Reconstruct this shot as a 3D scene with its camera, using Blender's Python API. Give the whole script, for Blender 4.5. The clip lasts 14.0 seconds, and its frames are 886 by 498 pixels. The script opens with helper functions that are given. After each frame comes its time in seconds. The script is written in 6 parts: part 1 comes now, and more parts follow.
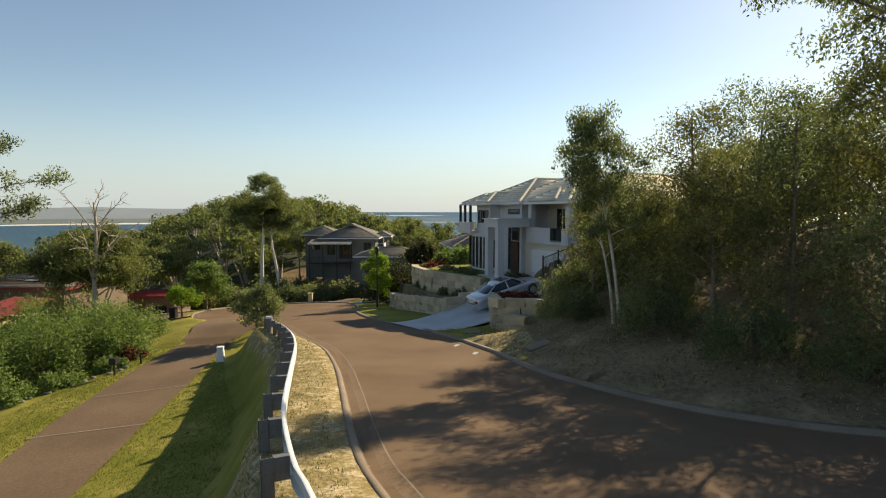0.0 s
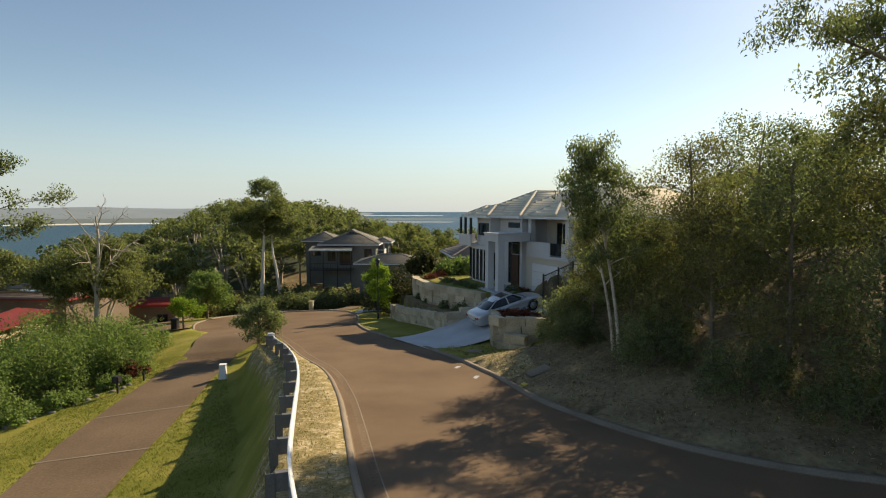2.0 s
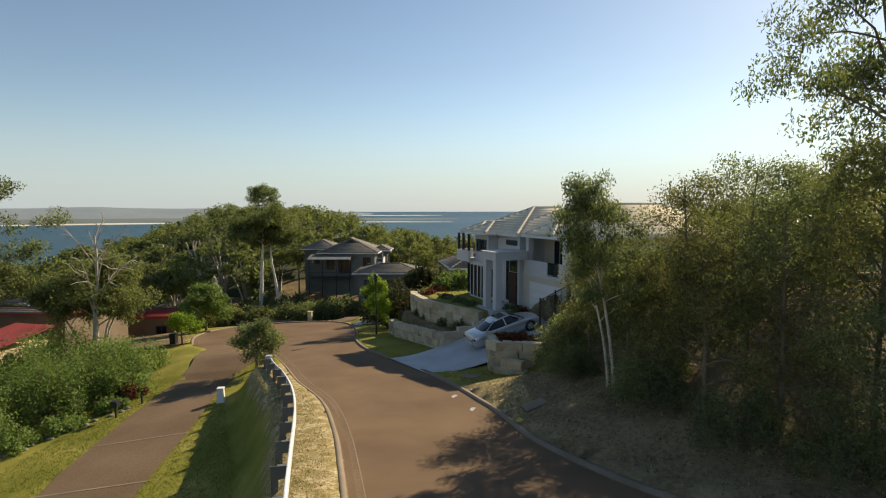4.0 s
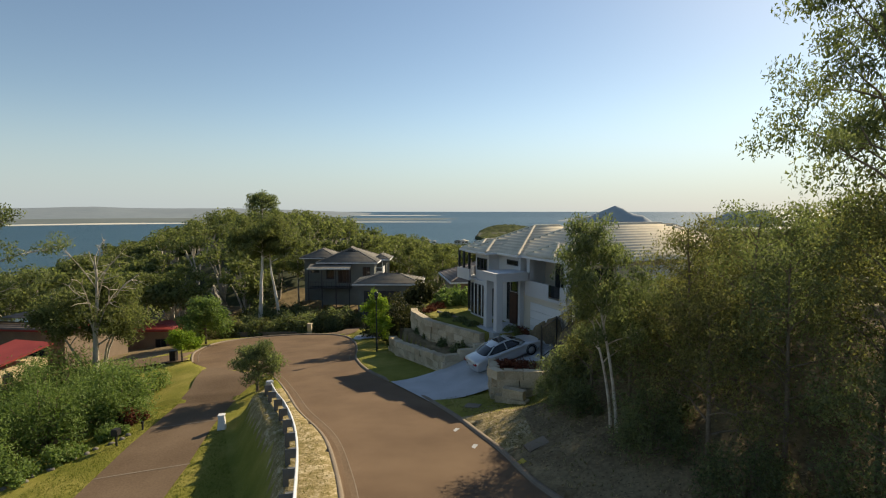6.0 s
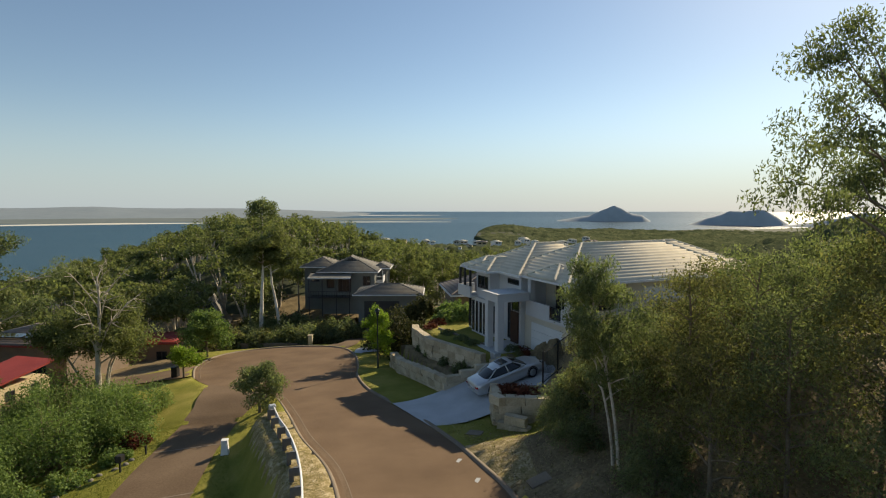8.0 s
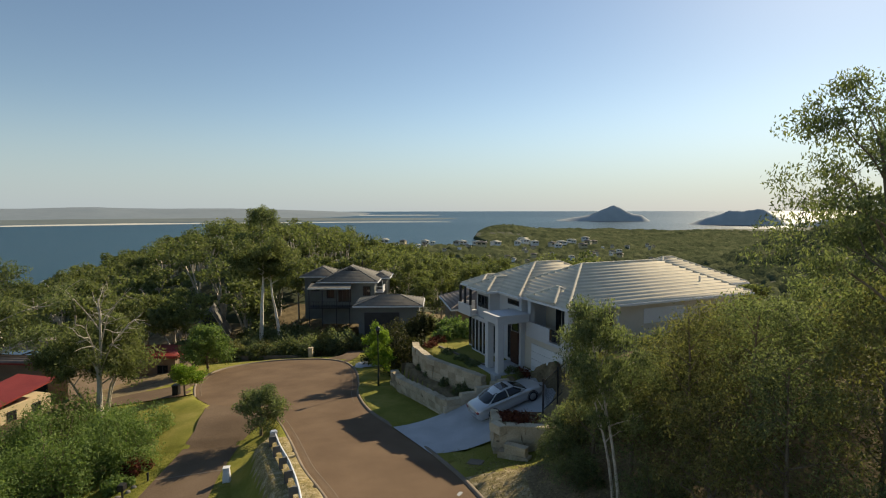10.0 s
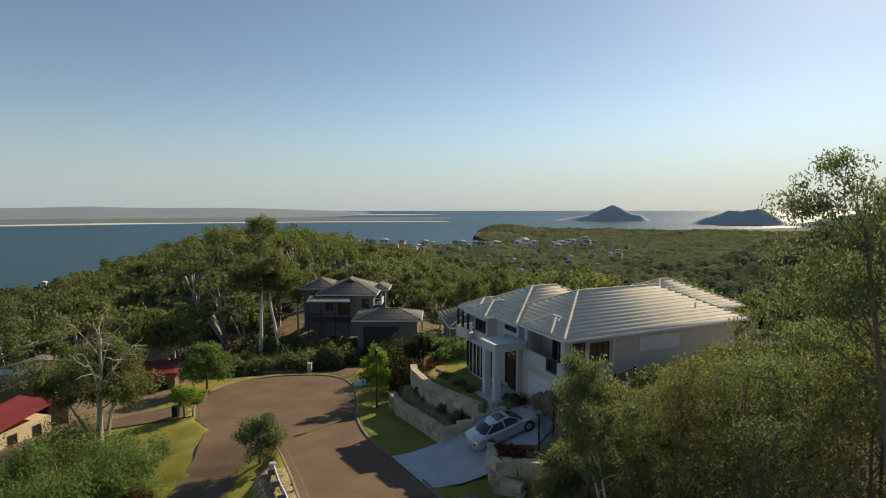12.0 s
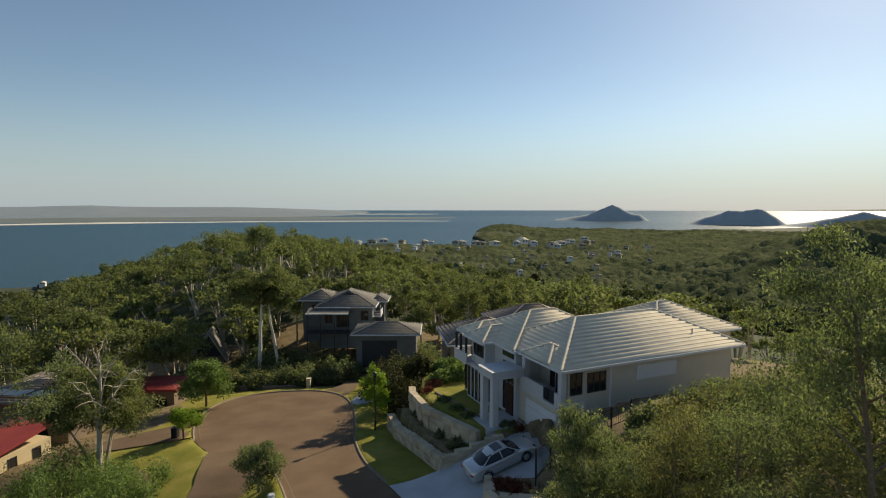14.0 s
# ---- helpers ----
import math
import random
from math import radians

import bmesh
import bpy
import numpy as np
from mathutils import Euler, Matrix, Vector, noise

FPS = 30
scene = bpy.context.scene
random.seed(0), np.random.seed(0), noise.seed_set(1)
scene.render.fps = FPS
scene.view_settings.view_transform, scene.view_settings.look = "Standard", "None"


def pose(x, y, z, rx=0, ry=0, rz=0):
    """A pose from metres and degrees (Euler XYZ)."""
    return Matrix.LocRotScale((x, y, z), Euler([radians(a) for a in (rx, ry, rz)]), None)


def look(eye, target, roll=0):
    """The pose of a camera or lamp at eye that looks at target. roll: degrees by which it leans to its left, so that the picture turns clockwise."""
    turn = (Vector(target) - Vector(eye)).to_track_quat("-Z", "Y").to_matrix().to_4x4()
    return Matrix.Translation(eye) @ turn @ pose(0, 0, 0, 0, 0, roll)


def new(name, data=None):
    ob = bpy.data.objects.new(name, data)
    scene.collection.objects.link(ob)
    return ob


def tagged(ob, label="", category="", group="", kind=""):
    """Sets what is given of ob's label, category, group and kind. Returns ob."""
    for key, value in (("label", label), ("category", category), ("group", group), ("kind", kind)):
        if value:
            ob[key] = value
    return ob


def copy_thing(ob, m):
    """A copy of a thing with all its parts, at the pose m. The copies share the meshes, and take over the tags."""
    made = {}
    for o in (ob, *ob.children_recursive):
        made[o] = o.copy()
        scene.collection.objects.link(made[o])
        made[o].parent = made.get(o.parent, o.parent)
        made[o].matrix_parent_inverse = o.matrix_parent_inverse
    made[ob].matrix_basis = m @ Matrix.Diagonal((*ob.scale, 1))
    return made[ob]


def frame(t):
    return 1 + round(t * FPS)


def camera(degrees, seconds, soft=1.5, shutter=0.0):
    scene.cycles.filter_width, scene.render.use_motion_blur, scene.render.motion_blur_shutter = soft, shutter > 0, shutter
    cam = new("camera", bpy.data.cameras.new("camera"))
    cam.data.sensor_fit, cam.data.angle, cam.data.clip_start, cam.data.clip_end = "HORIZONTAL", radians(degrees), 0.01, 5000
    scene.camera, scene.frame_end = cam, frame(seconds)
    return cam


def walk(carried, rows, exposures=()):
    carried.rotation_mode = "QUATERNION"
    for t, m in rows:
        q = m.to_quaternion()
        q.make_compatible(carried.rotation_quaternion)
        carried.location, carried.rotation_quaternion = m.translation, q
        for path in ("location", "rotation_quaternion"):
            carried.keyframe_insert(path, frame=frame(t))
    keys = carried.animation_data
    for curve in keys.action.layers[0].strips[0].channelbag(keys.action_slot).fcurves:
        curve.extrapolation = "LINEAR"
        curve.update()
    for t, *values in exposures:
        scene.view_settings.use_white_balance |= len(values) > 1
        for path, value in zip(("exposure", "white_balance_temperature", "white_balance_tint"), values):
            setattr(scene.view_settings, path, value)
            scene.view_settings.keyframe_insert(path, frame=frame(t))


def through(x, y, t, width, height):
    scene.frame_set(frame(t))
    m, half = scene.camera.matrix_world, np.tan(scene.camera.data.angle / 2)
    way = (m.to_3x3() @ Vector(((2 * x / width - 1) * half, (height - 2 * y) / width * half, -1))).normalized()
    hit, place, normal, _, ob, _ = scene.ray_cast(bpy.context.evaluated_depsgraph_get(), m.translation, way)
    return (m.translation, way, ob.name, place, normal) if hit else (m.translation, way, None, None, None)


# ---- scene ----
cam = camera(81.0, 14.0, soft=1.1)
METRES, EYE, TILT, LEAN, TURN = 11.5, 8.25, -4.2, 0.0, 0.0
ROWS = [
    (0.0, 0.0, 0.0, 0.0, 0.0, 0.0, -0.0),
    (0.5, -0.0029, -0.0031, 0.0221, 0.01, -0.005, 0.0),
    (1.0, -0.0047, -0.0066, 0.0442, -0.0, -0.01, 0.0),
    (1.5, -0.0049, -0.0099, 0.0671, -0.03, -0.025, -0.0),
    (2.0, -0.005, -0.0165, 0.0889, -0.02, -0.03, 0.01),
    (2.5, -0.0018, -0.023, 0.1144, -0.02, -0.04, 0.02),
    (3.0, 0.0033, -0.0262, 0.1447, -0.03, -0.055, 0.04),
    (5.5, 0.008, -0.0193, 0.303, -0.11, -0.09, 0.06),
    (6.0, -0.0055, -0.0219, 0.337, -0.19, -0.09, 0.01),
    (6.5, -0.0162, -0.0267, 0.3659, -0.24, -0.105, 0.04),
    (7.0, -0.0249, -0.0296, 0.3994, -0.28, -0.11, 0.05),
    (7.5, -0.0252, -0.0309, 0.4292, -0.29, -0.11, 0.07),
    (8.0, -0.02, -0.035, 0.4645, -0.3, -0.125, 0.04),
    (10.5, -0.025, -0.0498, 0.6457, -0.37, -0.18, 0.15),
    (11.0, -0.02, -0.0598, 0.6913, -0.39, -0.205, 0.14),
    (11.5, -0.0163, -0.0676, 0.7318, -0.39, -0.215, 0.11),
    (12.0, -0.012, -0.0717, 0.7837, -0.41, -0.245, 0.11),
    (12.5, -0.0044, -0.0712, 0.8303, -0.4, -0.26, 0.11),
    (13.0, 0.0005, -0.0763, 0.8796, -0.44, -0.29, 0.09),
    (13.5, -0.0027, -0.0832, 0.9162, -0.47, -0.3, 0.04),
    (14.0, -0.0043, -0.088, 0.9634, -0.47, -0.325, 0.02),
]
walk(cam, [(t, pose(0, 0, EYE, TILT, LEAN, TURN) @ pose(METRES * x, METRES * y, METRES * z, 90 + pitch, roll, yaw)) for t, x, y, z, yaw, pitch, roll in ROWS],
     [(0.0, 0.92, 7600, 9), (3.0, 0.82, 7500, 9), (7.0, 0.68, 7200, 8), (10.0, 0.58, 7100, 8), (14.0, 0.46, 7050, 8)])

# ---- light ----
SUN_ELEVATION = 30.5
SUN_WAY = Vector((0.65, 0.76, 0)).normalized()
world = bpy.data.worlds.new("sky")
scene.world = world
world.use_nodes = True
wn = world.node_tree.nodes
wn.clear()
sky = wn.new("ShaderNodeTexSky")
sky.sky_type = "NISHITA"
sky.sun_disc = False
sky.sun_elevation = radians(SUN_ELEVATION)
sky.sun_rotation = math.atan2(SUN_WAY.x, SUN_WAY.y)
sky.altitude = 50
sky.air_density, sky.dust_density, sky.ozone_density = 1.0, 0.22, 2.4
background = wn.new("ShaderNodeBackground")
background.inputs["Strength"].default_value = 0.075
world_out = wn.new("ShaderNodeOutputWorld")
# sea haze that pales the sky towards the horizon all round
coord = wn.new("ShaderNodeTexCoord")
split = wn.new("ShaderNodeSeparateXYZ")
fade = wn.new("ShaderNodeMapRange")
fade.interpolation_type = "SMOOTHERSTEP"
fade.inputs["From Min"].default_value, fade.inputs["From Max"].default_value = -0.05, 0.22
fade.inputs["To Min"].default_value, fade.inputs["To Max"].default_value = 0.86, 0.0
hazy = wn.new("ShaderNodeMix")
hazy.data_type = "RGBA"
hazy.inputs[7].default_value = (3.5, 4.4, 5.4, 1)
world.node_tree.links.new(coord.outputs["Generated"], split.inputs[0])
world.node_tree.links.new(split.outputs["Z"], fade.inputs["Value"])
world.node_tree.links.new(fade.outputs[0], hazy.inputs[0])
world.node_tree.links.new(sky.outputs[0], hazy.inputs[6])
world.node_tree.links.new(hazy.outputs[2], background.inputs[0])
world.node_tree.links.new(background.outputs[0], world_out.inputs[0])
sun_data = bpy.data.lights.new("sun", "SUN")
sun_data.energy, sun_data.angle, sun_data.color = 4.2, radians(0.6), (1.0, 0.87, 0.67)
sun = new("sun", sun_data)
sun.matrix_world = look((0, 0, 0), -(SUN_WAY * math.cos(radians(SUN_ELEVATION)) + Vector((0, 0, math.sin(radians(SUN_ELEVATION))))))


# ---- materials ----
def material(name, dark, light, scale=2.0, fine=40.0, rough=0.85, bump=0.2, bump_size=0.02, metal=0.0, island=0.0, obj=0.0, spec=0.3, third=None):
    """A surface mixed of two colours at two noise scales, in world-size object coordinates."""
    m = bpy.data.materials.new(name)
    m.use_nodes = True
    nt = m.node_tree
    b = nt.nodes["Principled BSDF"]
    geo = nt.nodes.new("ShaderNodeNewGeometry")
    n1 = nt.nodes.new("ShaderNodeTexNoise")
    n1.inputs["Scale"].default_value, n1.inputs["Detail"].default_value = scale, 5
    n2 = nt.nodes.new("ShaderNodeTexNoise")
    n2.inputs["Scale"].default_value, n2.inputs["Detail"].default_value = fine, 3
    for n in (n1, n2):
        nt.links.new(geo.outputs["Position"], n.inputs["Vector"])
    mix = nt.nodes.new("ShaderNodeMath")
    mix.operation = "MULTIPLY_ADD"
    mix.inputs[1].default_value = 0.55
    half = nt.nodes.new("ShaderNodeMath")
    half.operation = "MULTIPLY"
    half.inputs[1].default_value = 0.45
    nt.links.new(n2.outputs[0], half.inputs[0])
    nt.links.new(n1.outputs[0], mix.inputs[0])
    nt.links.new(half.outputs[0], mix.inputs[2])
    last = mix
    if island or obj:
        src = geo.outputs["Random Per Island"]
        if obj:
            info = nt.nodes.new("ShaderNodeObjectInfo")
            src = info.outputs["Random"]
        add = nt.nodes.new("ShaderNodeMath")
        add.operation = "MULTIPLY_ADD"
        add.inputs[1].default_value = island or obj
        sub = nt.nodes.new("ShaderNodeMath")
        sub.operation = "SUBTRACT"
        sub.inputs[1].default_value = 0.5 * (island or obj)
        nt.links.new(src, add.inputs[0])
        nt.links.new(mix.outputs[0], add.inputs[2])
        nt.links.new(add.outputs[0], sub.inputs[0])
        last = sub
    ramp = nt.nodes.new("ShaderNodeValToRGB")
    ramp.color_ramp.elements[0].position, ramp.color_ramp.elements[1].position = 0.32, 0.68
    ramp.color_ramp.elements[0].color, ramp.color_ramp.elements[1].color = (*dark, 1), (*light, 1)
    if third:
        e = ramp.color_ramp.elements.new(0.5)
        e.color = (*third, 1)
    nt.links.new(last.outputs[0], ramp.inputs[0])
    nt.links.new(ramp.outputs[0], b.inputs["Base Color"])
    b.inputs["Roughness"].default_value, b.inputs["Metallic"].default_value = rough, metal
    b.inputs["Specular IOR Level"].default_value = spec
    if bump:
        bp = nt.nodes.new("ShaderNodeBump")
        bp.inputs["Strength"].default_value, bp.inputs["Distance"].default_value = bump, bump_size
        nt.links.new(n2.outputs[0], bp.inputs["Height"])
        nt.links.new(bp.outputs[0], b.inputs["Normal"])
    return m


def leaf_material(name, dark, light, through=0.35, spread=0.5):
    """Leaves: each blade its own tint, part of the light passing through."""
    m = material(name, dark, light, 0.35, 3.0, 0.65, 0.0, island=spread, spec=0.12)
    nt = m.node_tree
    b, out = nt.nodes["Principled BSDF"], nt.nodes["Material Output"]
    tr = nt.nodes.new("ShaderNodeBsdfTranslucent")
    ms = nt.nodes.new("ShaderNodeMixShader")
    ms.inputs[0].default_value = through
    ramp = [n for n in nt.nodes if n.type == "VALTORGB"][0]
    warm = nt.nodes.new("ShaderNodeMix")
    warm.data_type, warm.blend_type = "RGBA", "MULTIPLY"
    warm.inputs[0].default_value = 1.0
    warm.inputs[7].default_value = (1.05, 1.14, 0.68, 1)
    nt.links.new(ramp.outputs[0], warm.inputs[6])
    nt.links.new(warm.outputs[2], tr.inputs[0])
    nt.links.new(b.outputs[0], ms.inputs[1])
    nt.links.new(tr.outputs[0], ms.inputs[2])
    nt.links.new(ms.outputs[0], out.inputs[0])
    return m


ASPHALT = material("red_brown_asphalt", (0.108, 0.071, 0.045), (0.19, 0.13, 0.083), 0.35, 60, 0.9, 0.5, 0.01, spec=0.12)
CONCRETE = material("weathered_concrete", (0.15, 0.118, 0.088), (0.26, 0.212, 0.16), 0.8, 30, 0.9, 0.3, 0.008)
DRIVE_LOW = material("brown_driveway_concrete", (0.105, 0.071, 0.045), (0.185, 0.132, 0.088), 0.3, 12, 0.9, 0.3, 0.008, spec=0.12)
DRIVE_PALE = material("pale_driveway_concrete", (0.36, 0.37, 0.38), (0.50, 0.51, 0.52), 0.8, 25, 0.85, 0.2, 0.006)
EARTH = material("leaf_litter_earth", (0.10, 0.076, 0.045), (0.29, 0.225, 0.13), 0.9, 7, 0.95, 0.6, 0.05, spec=0.1)
RENDER_WHITE = material("pale_grey_render", (0.50, 0.50, 0.51), (0.60, 0.60, 0.60), 0.6, 18, 0.85, 0.1, 0.004)
RENDER_BEIGE = material("beige_grey_render", (0.52, 0.47, 0.385), (0.62, 0.565, 0.47), 0.6, 18, 0.85, 0.1, 0.004)
TILE_PALE = material("pale_concrete_roof_tile", (0.58, 0.52, 0.41), (0.75, 0.68, 0.55), 1.2, 20, 0.95, 0.2, 0.006, obj=0.12, spec=0.04)
TILE_GREY = material("grey_roof_tile", (0.125, 0.12, 0.11), (0.215, 0.205, 0.185), 1.2, 20, 0.9, 0.2, 0.006, spec=0.1)
TILE_BROWN = material("brown_grey_roof_tile", (0.16, 0.13, 0.11), (0.26, 0.215, 0.185), 1.2, 20, 0.8, 0.2, 0.006)
ROOF_RED = material("red_painted_roof", (0.21, 0.03, 0.025), (0.32, 0.055, 0.045), 0.8, 12, 0.6, 0.1, 0.004)
SANDSTONE = material("split_sandstone", (0.33, 0.27, 0.18), (0.56, 0.48, 0.35), 1.6, 14, 0.95, 0.8, 0.04, obj=0.25)
GALVANISED = material("galvanised_steel", (0.46, 0.48, 0.50), (0.66, 0.68, 0.70), 1.5, 30, 0.5, 0.1, 0.003, metal=0.55, spec=0.5)
STEEL_DARK = material("weathered_galvanised_post", (0.11, 0.115, 0.12), (0.20, 0.205, 0.21), 2.0, 30, 0.6, 0.1, 0.003, metal=0.3)
BLACK_METAL = material("black_painted_metal", (0.012, 0.012, 0.013), (0.03, 0.03, 0.03), 3, 40, 0.5, 0.05, 0.002)
BARK_PALE = material("pale_gum_bark", (0.28, 0.23, 0.17), (0.60, 0.55, 0.46), 2.5, 14, 0.9, 0.3, 0.02)
BARK_WHITE = material("white_gum_bark", (0.50, 0.45, 0.37), (0.78, 0.74, 0.66), 1.2, 10, 0.9, 0.2, 0.02)
BARK_DEAD = material("weathered_dead_wood", (0.28, 0.24, 0.19), (0.52, 0.47, 0.39), 2.5, 14, 0.95, 0.4, 0.02)
BARK_BROWN = material("brown_bark", (0.10, 0.075, 0.05), (0.24, 0.19, 0.135), 3.0, 20, 0.95, 0.5, 0.03)
LEAF_GUM = leaf_material("gum_leaves", (0.095, 0.121, 0.061), (0.252, 0.28, 0.137), 0.5, 0.3)
LEAF_DARK = leaf_material("dark_scrub_leaves", (0.09, 0.112, 0.06), (0.22, 0.245, 0.12), 0.48, 0.3)
LEAF_OLIVE = leaf_material("olive_wattle_leaves", (0.10, 0.102, 0.046), (0.25, 0.24, 0.105), 0.5, 0.3)
LEAF_BRIGHT = leaf_material("bright_green_leaves", (0.13, 0.205, 0.025), (0.27, 0.37, 0.06), 0.45)
LEAF_BUSH = leaf_material("soft_green_bush_leaves", (0.095, 0.15, 0.045), (0.235, 0.31, 0.105), 0.45, 0.3)
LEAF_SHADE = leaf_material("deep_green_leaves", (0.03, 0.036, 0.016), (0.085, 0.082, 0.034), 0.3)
LEAF_WOOD = leaf_material("sunlit_gum_canopy_leaves", (0.084, 0.104, 0.045), (0.246, 0.263, 0.109), 0.5, 0.3)
LEAF_RED = leaf_material("red_brown_leaves", (0.09, 0.026, 0.018), (0.19, 0.065, 0.036), 0.3)
LEAF_FAR = leaf_material("distant_woodland_leaves", (0.055, 0.068, 0.034), (0.135, 0.145, 0.065), 0.35)


# ---- mesh helpers ----
def link_mesh(name, verts, faces, mats, parent=None, label="", smooth=False, indices=None):
    """One mesh object from arrays of vertices and of faces with the same number of corners."""
    verts, faces = np.asarray(verts, np.float32), np.asarray(faces, np.int32)
    me = bpy.data.meshes.new(name)
    k = faces.shape[1]
    me.vertices.add(len(verts))
    me.vertices.foreach_set("co", verts.ravel())
    me.loops.add(faces.size)
    me.loops.foreach_set("vertex_index", faces.ravel())
    me.polygons.add(len(faces))
    me.polygons.foreach_set("loop_start", np.arange(0, faces.size, k, dtype=np.int32))
    if smooth:
        me.polygons.foreach_set("use_smooth", np.ones(len(faces), bool))
    for m in mats if isinstance(mats, (list, tuple)) else [mats]:
        me.materials.append(m)
    if indices is not None:
        me.polygons.foreach_set("material_index", np.asarray(indices, np.int32))
    me.update(calc_edges=True)
    ob = new(name, me)
    ob.parent = parent
    if label:
        tagged(ob, label)
    return ob


def part(name, bm, mat, parent, label="", smooth=False):
    me = bpy.data.meshes.new(name)
    bm.normal_update()
    bm.to_mesh(me)
    bm.free()
    me.materials.append(mat)
    if smooth:
        for p in me.polygons:
            p.use_smooth = True
    ob = new(name, me)
    ob.parent = parent
    if label:
        tagged(ob, label)
    return ob


def box(bm, x0, y0, z0, x1, y1, z1, m=None):
    """A box between two corners, put through m."""
    vs = [bm.verts.new((x, y, z)) for z in (z0, z1) for x, y in ((x0, y0), (x1, y0), (x1, y1), (x0, y1))]
    if m is not None:
        for v in vs:
            v.co = m @ v.co
    for f in ((3, 2, 1, 0), (4, 5, 6, 7), (0, 1, 5, 4), (1, 2, 6, 5), (2, 3, 7, 6), (3, 0, 4, 7)):
        bm.faces.new([vs[i] for i in f])
    return vs


def boxes(*args, m=None, bevel=0.0):
    bm = bmesh.new()
    for a in args:
        box(bm, *a, m=m)
    if bevel:
        bmesh.ops.bevel(bm, geom=bm.edges[:], offset=bevel, segments=2, affect="EDGES")
    return bm


def holder(name, m, label, category, group="", kind=""):
    e = new(name)
    e.matrix_world = m
    return tagged(e, label, category, group, kind)


def smoothstep(a, b, x):
    t = np.clip((np.asarray(x, float) - a) / (b - a), 0, 1)
    return t * t * (3 - 2 * t)


def tube(path, radii, sides=8):
    """Vertices and quads of a tapered tube along a path."""
    path, radii = np.asarray(path, float), np.asarray(radii, float)
    n = len(path)
    way = np.gradient(path, axis=0)
    way /= np.linalg.norm(way, axis=1)[:, None] + 1e-9
    ref = np.where(np.abs(way[:, 2:3]) > 0.9, [[1.0, 0, 0]], [[0, 0, 1.0]])
    a = np.cross(way, ref)
    a /= np.linalg.norm(a, axis=1)[:, None] + 1e-9
    b = np.cross(way, a)
    ang = np.linspace(0, 2 * np.pi, sides, endpoint=False)
    v = path[:, None] + radii[:, None, None] * (np.cos(ang)[None, :, None] * a[:, None] + np.sin(ang)[None, :, None] * b[:, None])
    i, j = np.meshgrid(np.arange(n - 1), np.arange(sides), indexing="ij")
    j2 = (j + 1) % sides
    f = np.stack([i * sides + j, i * sides + j2, (i + 1) * sides + j2, (i + 1) * sides + j], -1).reshape(-1, 4)
    return v.reshape(-1, 3), f


def join(pieces):
    vs, fs, k = [], [], 0
    for v, f in pieces:
        vs.append(v)
        fs.append(f + k)
        k += len(v)
    return np.concatenate(vs), np.concatenate(fs)


def leaves(rng, centres, size, droop=0.3, slim=0.42, out=None):
    """One pointed four-corner blade at each centre, hanging by droop; out turns the blades' faces outwards from their clump."""
    n = len(centres)
    d = rng.normal(size=(n, 3))
    d[:, 2] -= droop * 2
    d /= np.linalg.norm(d, axis=1)[:, None]
    face = rng.normal(size=(n, 3))
    if out is not None:
        face = face * 0.5 + out * 1.0 + [0, 0, 0.25]
    s = np.cross(d, face)
    s /= np.linalg.norm(s, axis=1)[:, None] + 1e-9
    L = size * rng.uniform(0.6, 1.3, (n, 1))
    a = centres - d * L * 0.5
    c = centres + d * L * 0.5
    mid = centres + np.cross(d, s) * L * 0.12
    v = np.stack([a, mid + s * L * slim, c, mid - s * L * slim], 1).reshape(-1, 3)
    return v, np.arange(4 * n).reshape(n, 4)


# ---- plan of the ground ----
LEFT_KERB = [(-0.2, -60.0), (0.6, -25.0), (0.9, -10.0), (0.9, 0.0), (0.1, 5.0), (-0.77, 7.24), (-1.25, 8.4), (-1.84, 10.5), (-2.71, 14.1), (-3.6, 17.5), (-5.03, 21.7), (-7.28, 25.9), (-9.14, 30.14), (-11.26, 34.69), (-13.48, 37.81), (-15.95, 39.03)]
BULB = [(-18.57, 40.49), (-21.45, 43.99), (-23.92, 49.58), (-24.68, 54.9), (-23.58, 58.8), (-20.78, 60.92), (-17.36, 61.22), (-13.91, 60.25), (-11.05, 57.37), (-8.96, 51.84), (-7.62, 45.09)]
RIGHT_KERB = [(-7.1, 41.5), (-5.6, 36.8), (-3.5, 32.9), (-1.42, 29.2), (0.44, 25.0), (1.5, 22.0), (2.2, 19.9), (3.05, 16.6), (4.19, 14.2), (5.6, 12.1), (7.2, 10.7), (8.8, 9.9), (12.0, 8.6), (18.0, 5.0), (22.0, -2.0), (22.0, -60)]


def smooth_line(points, step=0.5):
    """Points along a Catmull-Rom curve, about step apart."""
    p = np.array([points[0], *points, points[-1]], float)
    out = []
    for i in range(1, len(p) - 2):
        n = max(2, int(np.linalg.norm(p[i + 1] - p[i]) / step))
        for t in np.linspace(0, 1, n, endpoint=False):
            a, b, c, d = p[i - 1], p[i], p[i + 1], p[i + 2]
            out.append(0.5 * (2 * b + (c - a) * t + (2 * a - 5 * b + 4 * c - d) * t * t + (3 * b - a - 3 * c + d) * t ** 3))
    out.append(p[-2])
    return np.array(out)


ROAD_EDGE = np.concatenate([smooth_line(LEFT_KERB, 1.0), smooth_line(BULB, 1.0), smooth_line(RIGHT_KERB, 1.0)])


